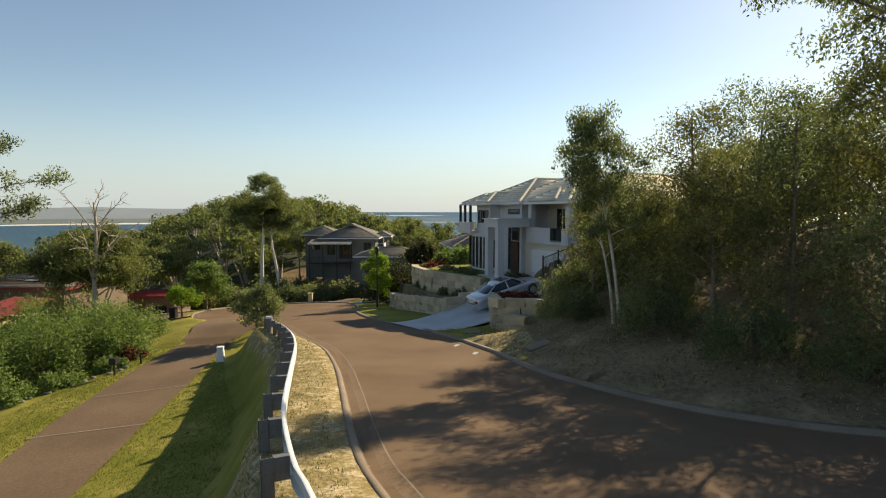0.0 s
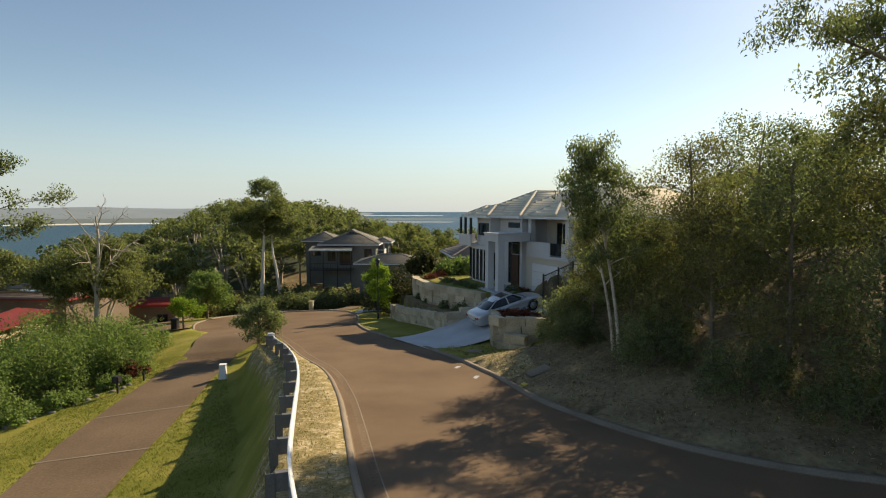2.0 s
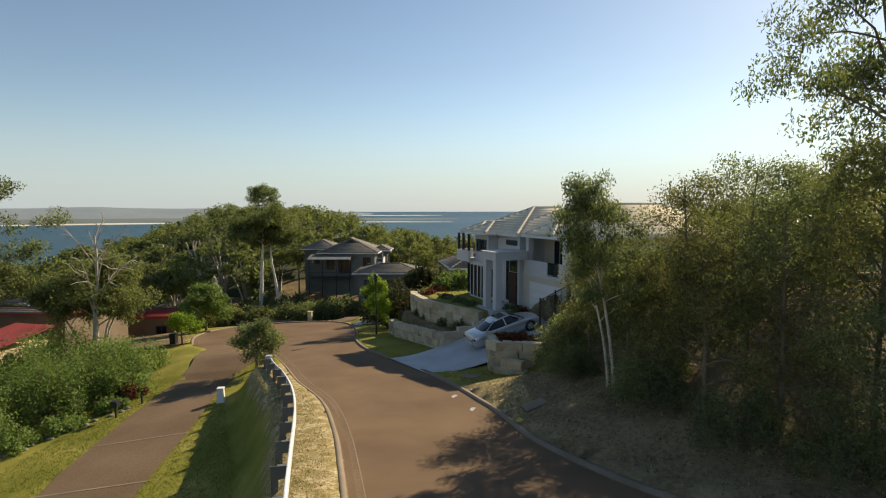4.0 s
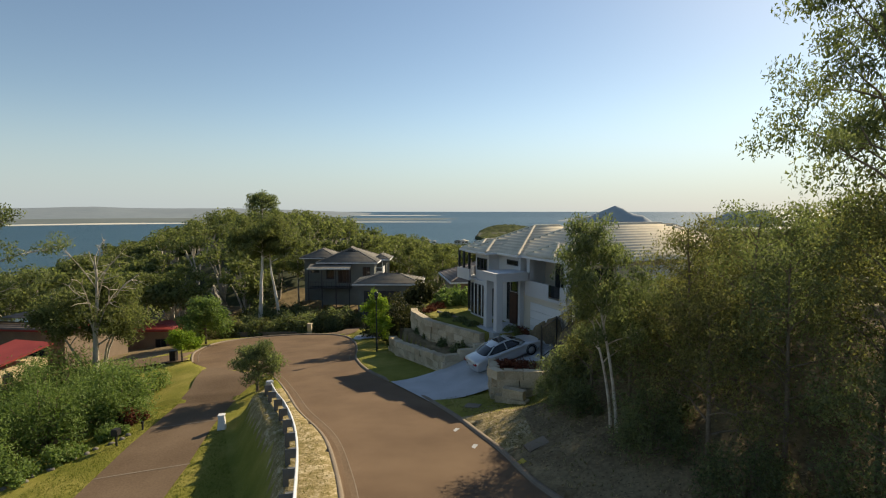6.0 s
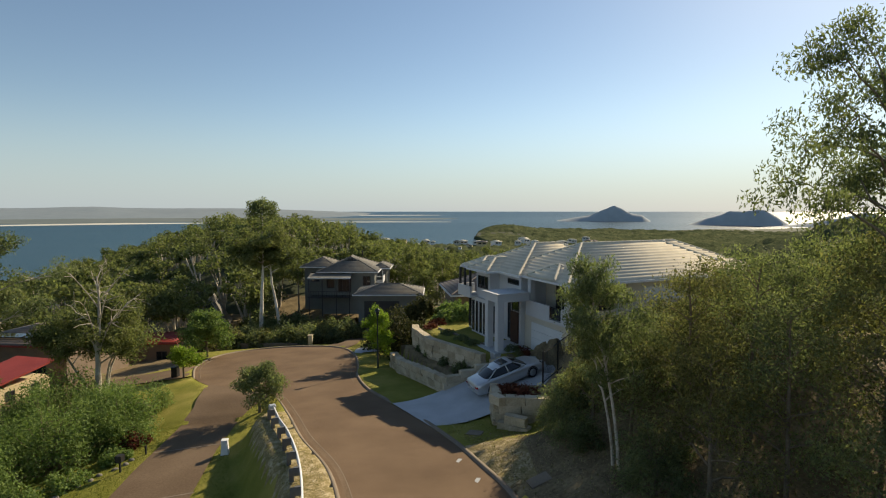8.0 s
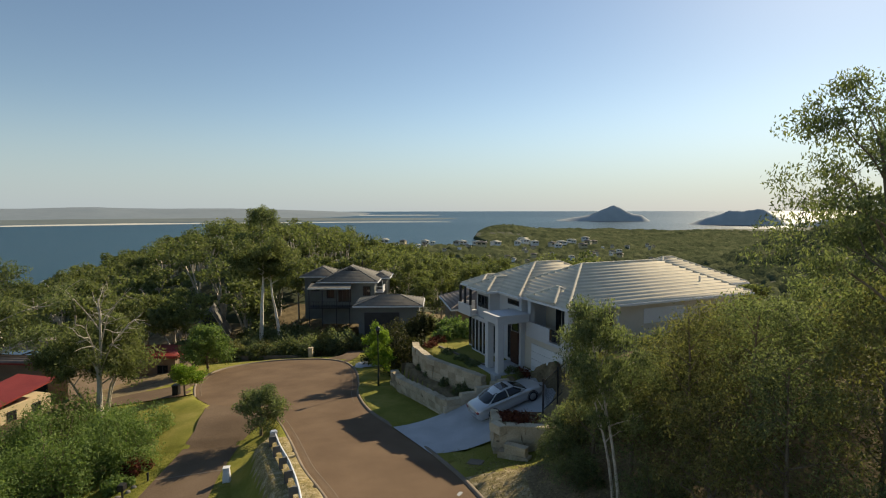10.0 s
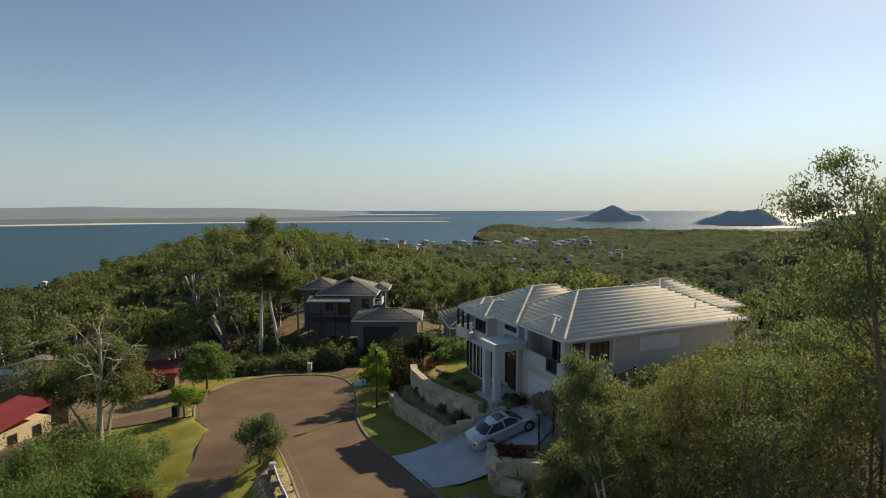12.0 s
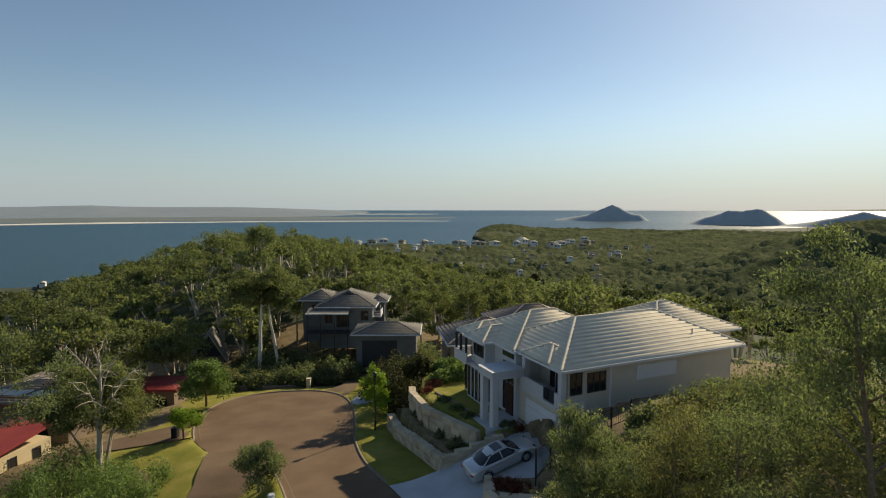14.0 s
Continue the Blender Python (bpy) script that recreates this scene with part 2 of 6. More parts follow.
def inside(poly, x, y):
    x, y = np.asarray(x, float), np.asarray(y, float)
    hit = np.zeros(x.shape, bool)
    for (x0, y0), (x1, y1) in zip(poly, np.roll(poly, -1, axis=0)):
        if y0 != y1:
            c = ((y0 > y) != (y1 > y)) & (x < (x1 - x0) * (y - y0) / (y1 - y0) + x0)
            hit ^= c
    return hit


def distance(line, x, y, closed=False):
    x, y = np.asarray(x, float), np.asarray(y, float)
    best = np.full(x.shape, 1e9)
    ends = np.roll(line, -1, axis=0) if closed else line[1:]
    for (x0, y0), (x1, y1) in zip(line, ends):
        dx, dy = x1 - x0, y1 - y0
        t = np.clip(((x - x0) * dx + (y - y0) * dy) / (dx * dx + dy * dy + 1e-9), 0, 1)
        best = np.minimum(best, np.hypot(x - x0 - t * dx, y - y0 - t * dy))
    return best


def nearest(line, x, y):
    """The nearest point of a closed line to each place."""
    best, bx, by = np.full(x.shape, 1e9), x.copy(), y.copy()
    for (x0, y0), (x1, y1) in zip(line, np.roll(line, -1, axis=0)):
        dx, dy = x1 - x0, y1 - y0
        t = np.clip(((x - x0) * dx + (y - y0) * dy) / (dx * dx + dy * dy + 1e-9), 0, 1)
        px, py = x0 + t * dx, y0 + t * dy
        d = np.hypot(x - px, y - py)
        near = d < best
        best, bx, by = np.where(near, d, best), np.where(near, px, bx), np.where(near, py, by)
    return best, bx, by


def road_z(x, y):
    x, y = np.asarray(x, float), np.asarray(y, float)
    fall = 0.05 * np.clip(-7.0 - x, 0, 16) * smoothstep(24, 34, y)
    return np.where(y < -10, 4.95 + 1.18 - 0.05 * (y + 10), 4.95 - 0.118 * y) - fall


DRIVEWAY = np.array([(-3.35, 32.7), (-0.75, 27.7), (1.2, 28.0), (2.75, 28.6), (4.9, 29.6), (8.0, 32.0), (6.3, 36.2), (3.9, 35.0), (0.6, 33.9)])
TERRACE_LOW = np.array([(-3.7, 43.6), (-2.0, 39.4), (0.6, 34.2), (3.1, 35.2), (2.6, 36.2), (-2.0, 44.0)])
TERRACE_UP = np.array([(-2.0, 43.6), (-0.6, 39.9), (2.6, 35.9), (4.2, 35.3), (7.5, 36.8), (8.0, 32.4), (26, 38), (20, 60), (-2, 50)])
SIDE_DRIVE = np.array([(-10.2, 8.0), (-10.7, 14.7), (-11.6, 19.5), (-12.2, 24), (-13.1, 29), (-13.4, 32.6), (-13.1, 34.8), (-12.2, 36.2), (-13.5, 38.0), (-16.0, 39.3), (-19.3, 41.4), (-18.3, 38.5), (-17.3, 35), (-17.0, 31.7), (-16.7, 27), (-15.9, 20.7), (-14.9, 16.8), (-14.0, 8.0)])


def hill_z(x, y):
    """The wide land: a wooded spur that falls to the bay and the town's plain."""
    x, y = np.asarray(x, float), np.asarray(y, float)
    far = np.hypot(x, y)
    crest = np.interp(x / np.maximum(y, 1.0), [-1.2, -0.85, -0.69, -0.58, -0.49, -0.42, -0.353, -0.288, -0.233, -0.146, -0.09, -0.037, 0.017, 0.2, 0.6], [-17, -15, -10.5, -5.8, -1.2, 0.8, 2.8, 2.2, 0.2, -2.6, -4.8, -7.5, -10, -14, -16])
    near = np.where(x < -25, -2 + 0.16 * (x + 25), -2.0)
    z = near + (crest - near) * smoothstep(80, 128, far) * (y > 0)
    sx = np.where(x > -15, 1.2, 0.9)
    r = np.hypot((x + 15) * sx, np.where(y > 60, y - 60, (y - 60) * 0.5))
    z = z - 76.0 * smoothstep(85, 620, r)
    z = np.maximum(z, -86)
    z = z + 92 * np.exp(-((x - 620) / 190) ** 2 - ((y - 640) / 260) ** 2)
    z = z + 22 * np.exp(-((x - 260) / 130) ** 2 - ((y - 2150) / 160) ** 2)
    z = z + 4 * np.sin(x / 70 + 1) * np.sin(y / 90) * smoothstep(150, 500, r)
    return z


def drive_bed(x, y):
    """How far the earth is cut down under the shared drive."""
    return np.where(inside(SIDE_DRIVE, x, y), 0.2 * smoothstep(0.2, 0.7, distance(SIDE_DRIVE, x, y, True)), 0.0)


def ground_z(x, y):
    x, y = np.asarray(x, float), np.asarray(y, float)
    plane = road_z(x, y)
    d = distance(ROAD_EDGE, x, y, True)
    road = inside(ROAD_EDGE, x, y)
    dl = distance(np.array(LEFT_KERB), x, y)
    dr = distance(np.array(RIGHT_KERB), x, y)
    # near bank on the uphill side
    up = plane + 0.10 + 0.42 * np.clip(dr - 0.3, 0, 11) + 0.2 * np.clip(dr - 11, 0, 10)
    # beside the house the lawn stays low until the walls
    lawn = plane + 0.12 + 0.06 * np.minimum(dr, 6)
    flat = smoothstep(21.5, 26.0, y) * (1 - smoothstep(4.0, 8.0, x))
    up = lawn + (up - lawn) * (1 - flat)
    # downhill side: a level verge, a bank, then the lower lawn
    low = -0.1 + 0.07 * np.maximum(x + 12.5, -4.5) + 0.12 * np.minimum(x + 17, 0) + 0.006 * np.maximum(20 - y, 0)
    low = np.where(y > 33, low + (np.minimum(plane, low + 2) - low) * smoothstep(31, 39.5, y) * smoothstep(-22, -17.5, x), low)
    bank = plane + 0.12 - 1.7 * np.clip(dl - 1.85 + 1.3 * smoothstep(29.5, 32.5, y), 0, 40)
    down = np.maximum(bank, low)
    bulb = plane + 0.12 - 0.10 * np.minimum(d, 12)
    left_side = (dl < dr) & (x < 3) | (x < -12)
    side = np.where(left_side, np.where(y > 41, bulb, np.where(y > 37, down + (bulb - down) * smoothstep(37, 41, y), down)), up)
    side = np.where((~left_side) & (y > 44), plane + 0.12, side)
    z = np.where(road | (d < 0.15), plane - 0.25, side)
    w = smoothstep(14, 45, np.where(y < 12, d * 0.4, d))
    z = z + (hill_z(x, y) - z) * np.where(road, 0, w)
    # levelled plots
    z = np.where(inside(TERRACE_LOW, x, y), 2.1, z)
    z = np.where(inside(TERRACE_UP, x, y), 3.55, z)
    dv = inside(DRIVEWAY, x, y)
    z = np.where(dv, drive_z(x, y) - 0.15, z)
    return z - drive_bed(x, y)


def drive_z(x, y):
    d = distance(np.array(RIGHT_KERB), x, y)
    return road_z(x, y) * (1 - smoothstep(0, 10, d)) + 3.3 * smoothstep(0, 10, d) + 0.05


def sheet(name, xs, ys, zf, mats, indices=None, smooth=True):
    X, Y = np.meshgrid(xs, ys)
    Z = zf(X, Y)
    n, m = len(ys), len(xs)
    i, j = np.meshgrid(np.arange(n - 1), np.arange(m - 1), indexing="ij")
    f = np.stack([i * m + j, i * m + j + 1, (i + 1) * m + j + 1, (i + 1) * m + j], -1).reshape(-1, 4)
    return link_mesh(name, np.stack([X, Y, Z], -1).reshape(-1, 3), f, mats, smooth=smooth, indices=indices)


# ---- ground, bay and distance ----
COAST = np.array([(-4900, 100), (-1500, 480), (-520, 740), (-330, 1250), (-235, 1430), (60, 1440), (110, 1500), (150, 1650), (120, 1850), (150, 2080), (260, 2330), (500, 2330), (1100, 2250), (4900, 2300), (4900, -4900), (-4900, -4900)], float)


def far_rise(x, y):
    """The lift that keeps the far bay inside the view's reach, following the horizon."""
    r = np.hypot(x, y)
    return np.interp(r, [0, 1500, 2000, 2500, 3000, 4000, 4900, 7000], [0, 0, 5, 17, 35, 52, 90, 135])


def land_z(x, y):
    z = ground_z(x, y)
    off = ~inside(COAST, x, y)
    d = distance(COAST, x, y, True)
    edge = smoothstep(0, 40, d)
    r = np.hypot(x, y)
    z = np.where(r > 500, np.where(off, -97 - 22 * edge, np.maximum(z, -93 + 6 * edge)), z)
    return z + far_rise(x, y)


def graded(a, b, step, lo, hi, n):
    fine = np.arange(a, b + step / 2, step)
    g = np.geomspace(1, 60, n)
    g = np.cumsum(g) / np.cumsum(g)[-1]
    return np.concatenate([a - (a - lo) * g[::-1], fine, b + (hi - b) * g])


gx, gy = graded(-30, 16, 0.4, -5000, 5000, 60), graded(-6, 64, 0.4, -5000, 5000, 60)
CX, CY = np.meshgrid((gx[:-1] + gx[1:]) / 2, (gy[:-1] + gy[1:]) / 2)
rough_edge = 0.7 * np.sin(CX * 2.1 + 3 * np.sin(CY * 1.3)) * np.sin(CY * 1.7 + CX)
kd_l, kd_r = distance(np.array(LEFT_KERB), CX, CY), distance(np.array(RIGHT_KERB), CX, CY)
near_left = (kd_l < kd_r) & (CX < 2)
zone = np.full(CX.shape, 2)
zone[(CX > -24 - 2 * np.sin(CY / 3) + 2.4 * smoothstep(22, 29, CY) - 7 * smoothstep(38, 42, CY)) & (CX < -4) & (CY < 65) & (CY > -20)] = 0
zone[near_left & (kd_l < 5.0) & (CY < 27)] = 0
zone[near_left & (kd_l + rough_edge * 0.2 < 2.3) & (CY < 31)] = 1
zone[(~near_left) & (kd_r + rough_edge < 3.0) & (CY > 19.5) & (CY < 27.6) & (CX < 3.5)] = 1
zone[(~near_left) & (kd_r < 5.0) & (CY > 24.4 + rough_edge * 0.4) & (CY < 30)] = 0
zone[(CX > -9) & (CX < 1.5) & (CY > 30) & (CY < 52)] = 0
zone[inside(TERRACE_LOW, CX, CY)] = 2
zone[inside(TERRACE_UP, CX, CY)] = 0
zone[(np.hypot(CX, CY) > 98) & (zone == 2)] = 3
zone[np.hypot(CX, CY) > 110] = 3


def lawn_material():
    m = material("mown_lawn", (0.115, 0.13, 0.02), (0.34, 0.285, 0.085), 0.45, 35, 0.9, 0.7, 0.04, spec=0.1, third=(0.20, 0.195, 0.038))
    return m


LAWN = lawn_material()
VERGE = material("dry_patchy_verge", (0.14, 0.122, 0.045), (0.52, 0.44, 0.30), 2.2, 11, 0.95, 0.8, 0.06, third=(0.26, 0.205, 0.10), spec=0.1)
PLAIN = material("wooded_plain", (0.022, 0.03, 0.012), (0.055, 0.065, 0.028), 0.02, 0.15, 0.95, 0.0)
GX, GY = np.meshgrid(gx, gy)
edge_d, edge_x, edge_y = nearest(ROAD_EDGE, GX, GY)
signed = np.where(inside(ROAD_EDGE, GX, GY), -edge_d, edge_d)
close = (np.abs(signed - 0.22) < 0.3) & (edge_d > 0.02)
scale = np.where(close, 0.22 / np.where(np.abs(signed) < 0.02, 0.02, signed), 1.0)
GX, GY = np.where(close, edge_x + (GX - edge_x) * scale, GX), np.where(close, edge_y + (GY - edge_y) * scale, GY)
n_, m_ = GX.shape
gi, gj = np.meshgrid(np.arange(n_ - 1), np.arange(m_ - 1), indexing="ij")
ground = link_mesh("ground", np.stack([GX, GY, land_z(GX, GY)], -1).reshape(-1, 3), np.stack([gi * m_ + gj, gi * m_ + gj + 1, (gi + 1) * m_ + gj + 1, (gi + 1) * m_ + gj], -1).reshape(-1, 4), [LAWN, VERGE, EARTH, PLAIN], smooth=True, indices=zone.ravel())
tagged(ground, "grassy hillside with dry verges and leaf litter", "ground", kind="structure")

WATER = material("blue_green_bay_water", (0.010, 0.042, 0.066), (0.019, 0.064, 0.088), 0.0016, 0.22, 0.35, 0.8, 1.3, spec=0.09)
rr = np.concatenate([np.linspace(300, 3000, 40), np.linspace(3050, 4960, 60)])
aa = np.radians(np.linspace(-75, 75, 90))
RR, AA = np.meshgrid(rr, aa)
sea_xy = np.stack([RR * np.sin(AA), RR * np.cos(AA)], -1)
i, j = np.meshgrid(np.arange(len(aa) - 1), np.arange(len(rr) - 1), indexing="ij")
m_ = len(rr)
sea_faces = np.stack([i * m_ + j, (i + 1) * m_ + j, (i + 1) * m_ + j + 1, i * m_ + j + 1], -1).reshape(-1, 4)[:, ::-1]
sea = link_mesh("water", np.dstack([sea_xy, -95 + far_rise(sea_xy[..., 0], sea_xy[..., 1])]).reshape(-1, 3), sea_faces, WATER, smooth=True)
tagged(sea, "calm blue-green bay reaching the hazy horizon", "sea", kind="structure")

# road, side drive and pale driveway as sheets with their own edges
def flat_polygon(name, poly, zf, mat, step=1.0, lift=0.0):
    """A polygon filled with a grid that follows zf."""
    bm = bmesh.new()
    vs = [bm.verts.new((x, y, 0)) for x, y in poly]
    bm.faces.new(vs)
    x0, y0 = poly.min(axis=0)
    x1, y1 = poly.max(axis=0)
    for axis, lo, hi in ((0, x0, x1), (1, y0, y1)):
        for c in np.arange(lo + step, hi, step):
            no = (1, 0, 0) if axis == 0 else (0, 1, 0)
            co = (c, 0, 0) if axis == 0 else (0, c, 0)
            bmesh.ops.bisect_plane(bm, geom=bm.verts[:] + bm.edges[:] + bm.faces[:], plane_co=co, plane_no=no)
    P = np.array([v.co[:] for v in bm.verts])
    Z = zf(P[:, 0], P[:, 1]) + lift
    for v, z in zip(bm.verts, Z):
        v.co.z = z
    bmesh.ops.recalc_face_normals(bm, faces=bm.faces[:])
    if sum(f.normal.z for f in bm.faces) < 0:
        bmesh.ops.reverse_faces(bm, faces=bm.faces[:])
    return part(name, bm, mat, None, smooth=True)


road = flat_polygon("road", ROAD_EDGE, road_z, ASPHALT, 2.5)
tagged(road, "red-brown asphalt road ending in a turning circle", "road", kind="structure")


def side_drive_z(x, y):
    z = ground_z(x, y) + drive_bed(x, y) + 0.03
    return z + (road_z(x, y) + 0.012 - z) * smoothstep(34.5, 37.6, y)


def kerb(line, name="kerb", width=0.22, height=0.11, skip=()):
    """A rolled concrete kerb with its gutter swept along a line."""
    line = np.asarray(line)
    way = np.gradient(line, axis=0)
    way /= np.linalg.norm(way, axis=1)[:, None]
    side = np.stack([-way[:, 1], way[:, 0]], 1)
    prof = [(-0.44, 0.006), (-0.41, 0.009), (-0.05, -0.02), (0.01, 0.02), (0.05, height * 0.8), (0.09, height), (width - 0.03, height + 0.01), (width, -0.15)]
    V = []
    run = np.concatenate([[0], np.cumsum(np.linalg.norm(np.diff(line, axis=0), axis=1))])
    for p, s, a in zip(line, side, run):
        up = min(1.0, 0.15 + min(a, run[-1] - a) / 1.0)
        for o, h in prof:
            q = p + s * o
            V.append((q[0], q[1], float(road_z(p[0], p[1])) + (h * up if h > 0.01 else h)))
    k = len(prof)
    i, j = np.meshgrid(np.arange(len(line) - 1), np.arange(k - 1), indexing="ij")
    f = np.stack([i * k + j, i * k + j + 1, (i + 1) * k + j + 1, (i + 1) * k + j], -1).reshape(-1, 4)[:, ::-1]
    ob = link_mesh(name, V, f, [CONCRETE, DRIVE_LOW], smooth=True, indices=np.tile([0, 1, 1] + [0] * (k - 4), len(line) - 1))
    return tagged(ob, "low rolled concrete kerb along the road", "kerb", kind="structure")


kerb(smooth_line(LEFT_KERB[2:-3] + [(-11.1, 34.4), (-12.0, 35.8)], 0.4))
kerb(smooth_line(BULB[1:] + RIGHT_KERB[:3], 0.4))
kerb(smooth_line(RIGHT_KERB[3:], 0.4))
drive = flat_polygon("driveway", DRIVEWAY, drive_z, DRIVE_PALE, 0.5)
tagged(drive, "pale grey concrete driveway rising to the garage", "driveway", kind="structure")
side_drive = flat_polygon("side_road", SIDE_DRIVE, side_drive_z, DRIVE_LOW, 0.5)
tagged(side_drive, "brown concrete shared drive across the lower lawn", "driveway", kind="structure")


ACCESS = np.array([(-13.9, 59.1), (-10.6, 56.6), (-10.0, 60.0), (-10.2, 66.0), (-8.0, 69.6), (-11.0, 69.8), (-12.4, 66.0), (-13.2, 61.5)])
BRANCH = np.array([(-10.2, 55.9), (-9.2, 52.8), (-6.5, 53.2), (-3.4, 54.8), (-3.8, 57.2), (-7.0, 56.6)])
tagged(flat_polygon("access_drive", ACCESS, lambda x, y: ground_z(x, y) + 0.10, DRIVE_LOW, 1.0), "brown drive leading up to the grey garage", "driveway", kind="structure")
tagged(flat_polygon("branch_drive", BRANCH, lambda x, y: ground_z(x, y) + 0.10, DRIVE_PALE, 1.0), "pale concrete drive off the turning circle", "driveway", kind="structure")
LOWER = np.array([(-21.9, 44.4), (-24.0, 49.3), (-28.5, 46.8), (-32.5, 44.0), (-33.0, 40.0), (-29.5, 42.6)])
tagged(flat_polygon("lower_drive", LOWER, lambda x, y: ground_z(x, y) + 0.10, DRIVE_LOW, 1.0), "brown concrete drive down to the red-roofed house", "driveway", kind="structure")
for (xa, ya), (xb, yb) in (((-15.65, 18.9), (-11.55, 19.6)), ((-16.2, 23.3), (-12.15, 24.2)), ((-16.75, 29.0), (-13.1, 29.6))):
    P = np.stack([np.linspace(xa, xb, 12), np.linspace(ya, yb, 12)], 1)
    V = np.concatenate([np.c_[P - [0, w], side_drive_z(P[:, 0], P[:, 1] - w) + 0.012] for w in (0.05, -0.05)])
    kk = np.arange(11)
    tagged(link_mesh("joint", V, np.stack([kk, kk + 1, kk + 13, kk + 12], 1), CONCRETE, side_drive), kind="structure")

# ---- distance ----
# sea haze painted into the next three base colours: paled and blued with distance
HAZE_LAND = material("far_land_haze_in_colour", (0.10, 0.125, 0.125), (0.14, 0.165, 0.16), 0.004, 0.03, 1.0, 0.0)
HAZE_HILL = material("far_hills_haze_in_colour", (0.17, 0.21, 0.24), (0.21, 0.25, 0.275), 0.003, 0.02, 1.0, 0.0)
HAZE_ISLAND = material("wooded_headland_haze_in_colour", (0.34, 0.37, 0.385), (0.42, 0.445, 0.45), 0.006, 0.03, 1.0, 0.0)
SAND = material("pale_beach_sand", (0.55, 0.52, 0.44), (0.68, 0.64, 0.55), 0.01, 0.2, 0.95, 0.0)


def ridge_land(name, bearings, tops, near, far, mat, label, base=-6.0):
    """Land seen across the water: from its near shore up to a crest; bearings are x/y slopes, tops metres over the water."""
    b = np.linspace(bearings[0], bearings[-1], 120)
    t = np.interp(b, bearings, tops)
    rng = np.random.default_rng(7)
    rows = np.linspace(0, 1, 8)
    V = []
    for s in rows:
        r = near + (far - near) * s
        for k, (bb, tt) in enumerate(zip(b, t)):
            d = r / math.hypot(1, bb)
            x, y = bb * d, d
            z = -95 + float(far_rise(x, y)) + base + (tt - base) * math.sin(s * math.pi / 2) ** 1.2
            z += 0.03 * tt * (math.sin(k * 0.21 + 4 * s) + 0.5 * math.sin(k * 0.53 + 2)) * s
            V.append((x, y, z))
    n = len(b)
    i, j = np.meshgrid(np.arange(len(rows) - 1), np.arange(n - 1), indexing="ij")
    f = np.stack([i * n + j, i * n + j + 1, (i + 1) * n + j + 1, (i + 1) * n + j], -1).reshape(-1, 4)
    return tagged(link_mesh(name, V, f, mat, smooth=True), label, "distant land", kind="structure")


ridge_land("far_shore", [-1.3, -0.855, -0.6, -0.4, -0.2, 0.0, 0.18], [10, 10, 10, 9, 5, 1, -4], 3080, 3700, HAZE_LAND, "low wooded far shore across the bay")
ridge_land("far_hills", [-1.3, -0.8, -0.73, -0.66, -0.6, -0.5, -0.4, -0.3, -0.2, -0.1], [34, 38, 46, 54, 42, 38, 42, 30, 12, -6], 3800, 4700, HAZE_HILL, "hills on the horizon, pale blue from haze in their colour")
ridge_land("beach", [-1.3, -0.9, -0.72, -0.6, -0.5, -0.3, -0.1, 0.02], [3, 3, 5, 6, 3, 3, 3, 1], 3040, 3090, SAND, "thin pale beach along the far shore", base=-2.0)
ridge_land("sand_spit", [-0.19, -0.15, -0.05, 0.0], [0.3, 1.3, 1.3, 0.3], 4200, 4300, SAND, "pale sand spit near the horizon", base=-2)
ridge_land("island_cone", [0.225, 0.25, 0.29, 0.315, 0.325, 0.336, 0.35, 0.37, 0.39, 0.406], [4, 16, 36, 71, 87, 92, 73, 46, 33, 2], 3200, 3275, HAZE_ISLAND, "steep wooded cone-shaped headland in the bay")
ridge_land("island_mid", [0.48, 0.52, 0.56, 0.60, 0.625, 0.64, 0.66, 0.675], [2, 36, 67, 70, 77, 55, 24, 2], 2880, 2950, HAZE_ISLAND, "long wooded island in the bay mouth")
ridge_land("island_right", [0.66, 0.72, 0.78, 0.82, 0.86, 0.95, 1.1], [2, 19, 46, 66, 49, 47, 40], 2820, 2900, HAZE_ISLAND, "wooded headland beyond the town")


COVE = np.array([(60, 1448), (112, 1508), (150, 1650), (122, 1662), (88, 1522), (52, 1466)], float)
tagged(flat_polygon("cove_beach", COVE, lambda x, y: land_z(x, y) + 2.5, SAND, 20.0), "pale curved beach below the distant town", "beach", kind="structure")


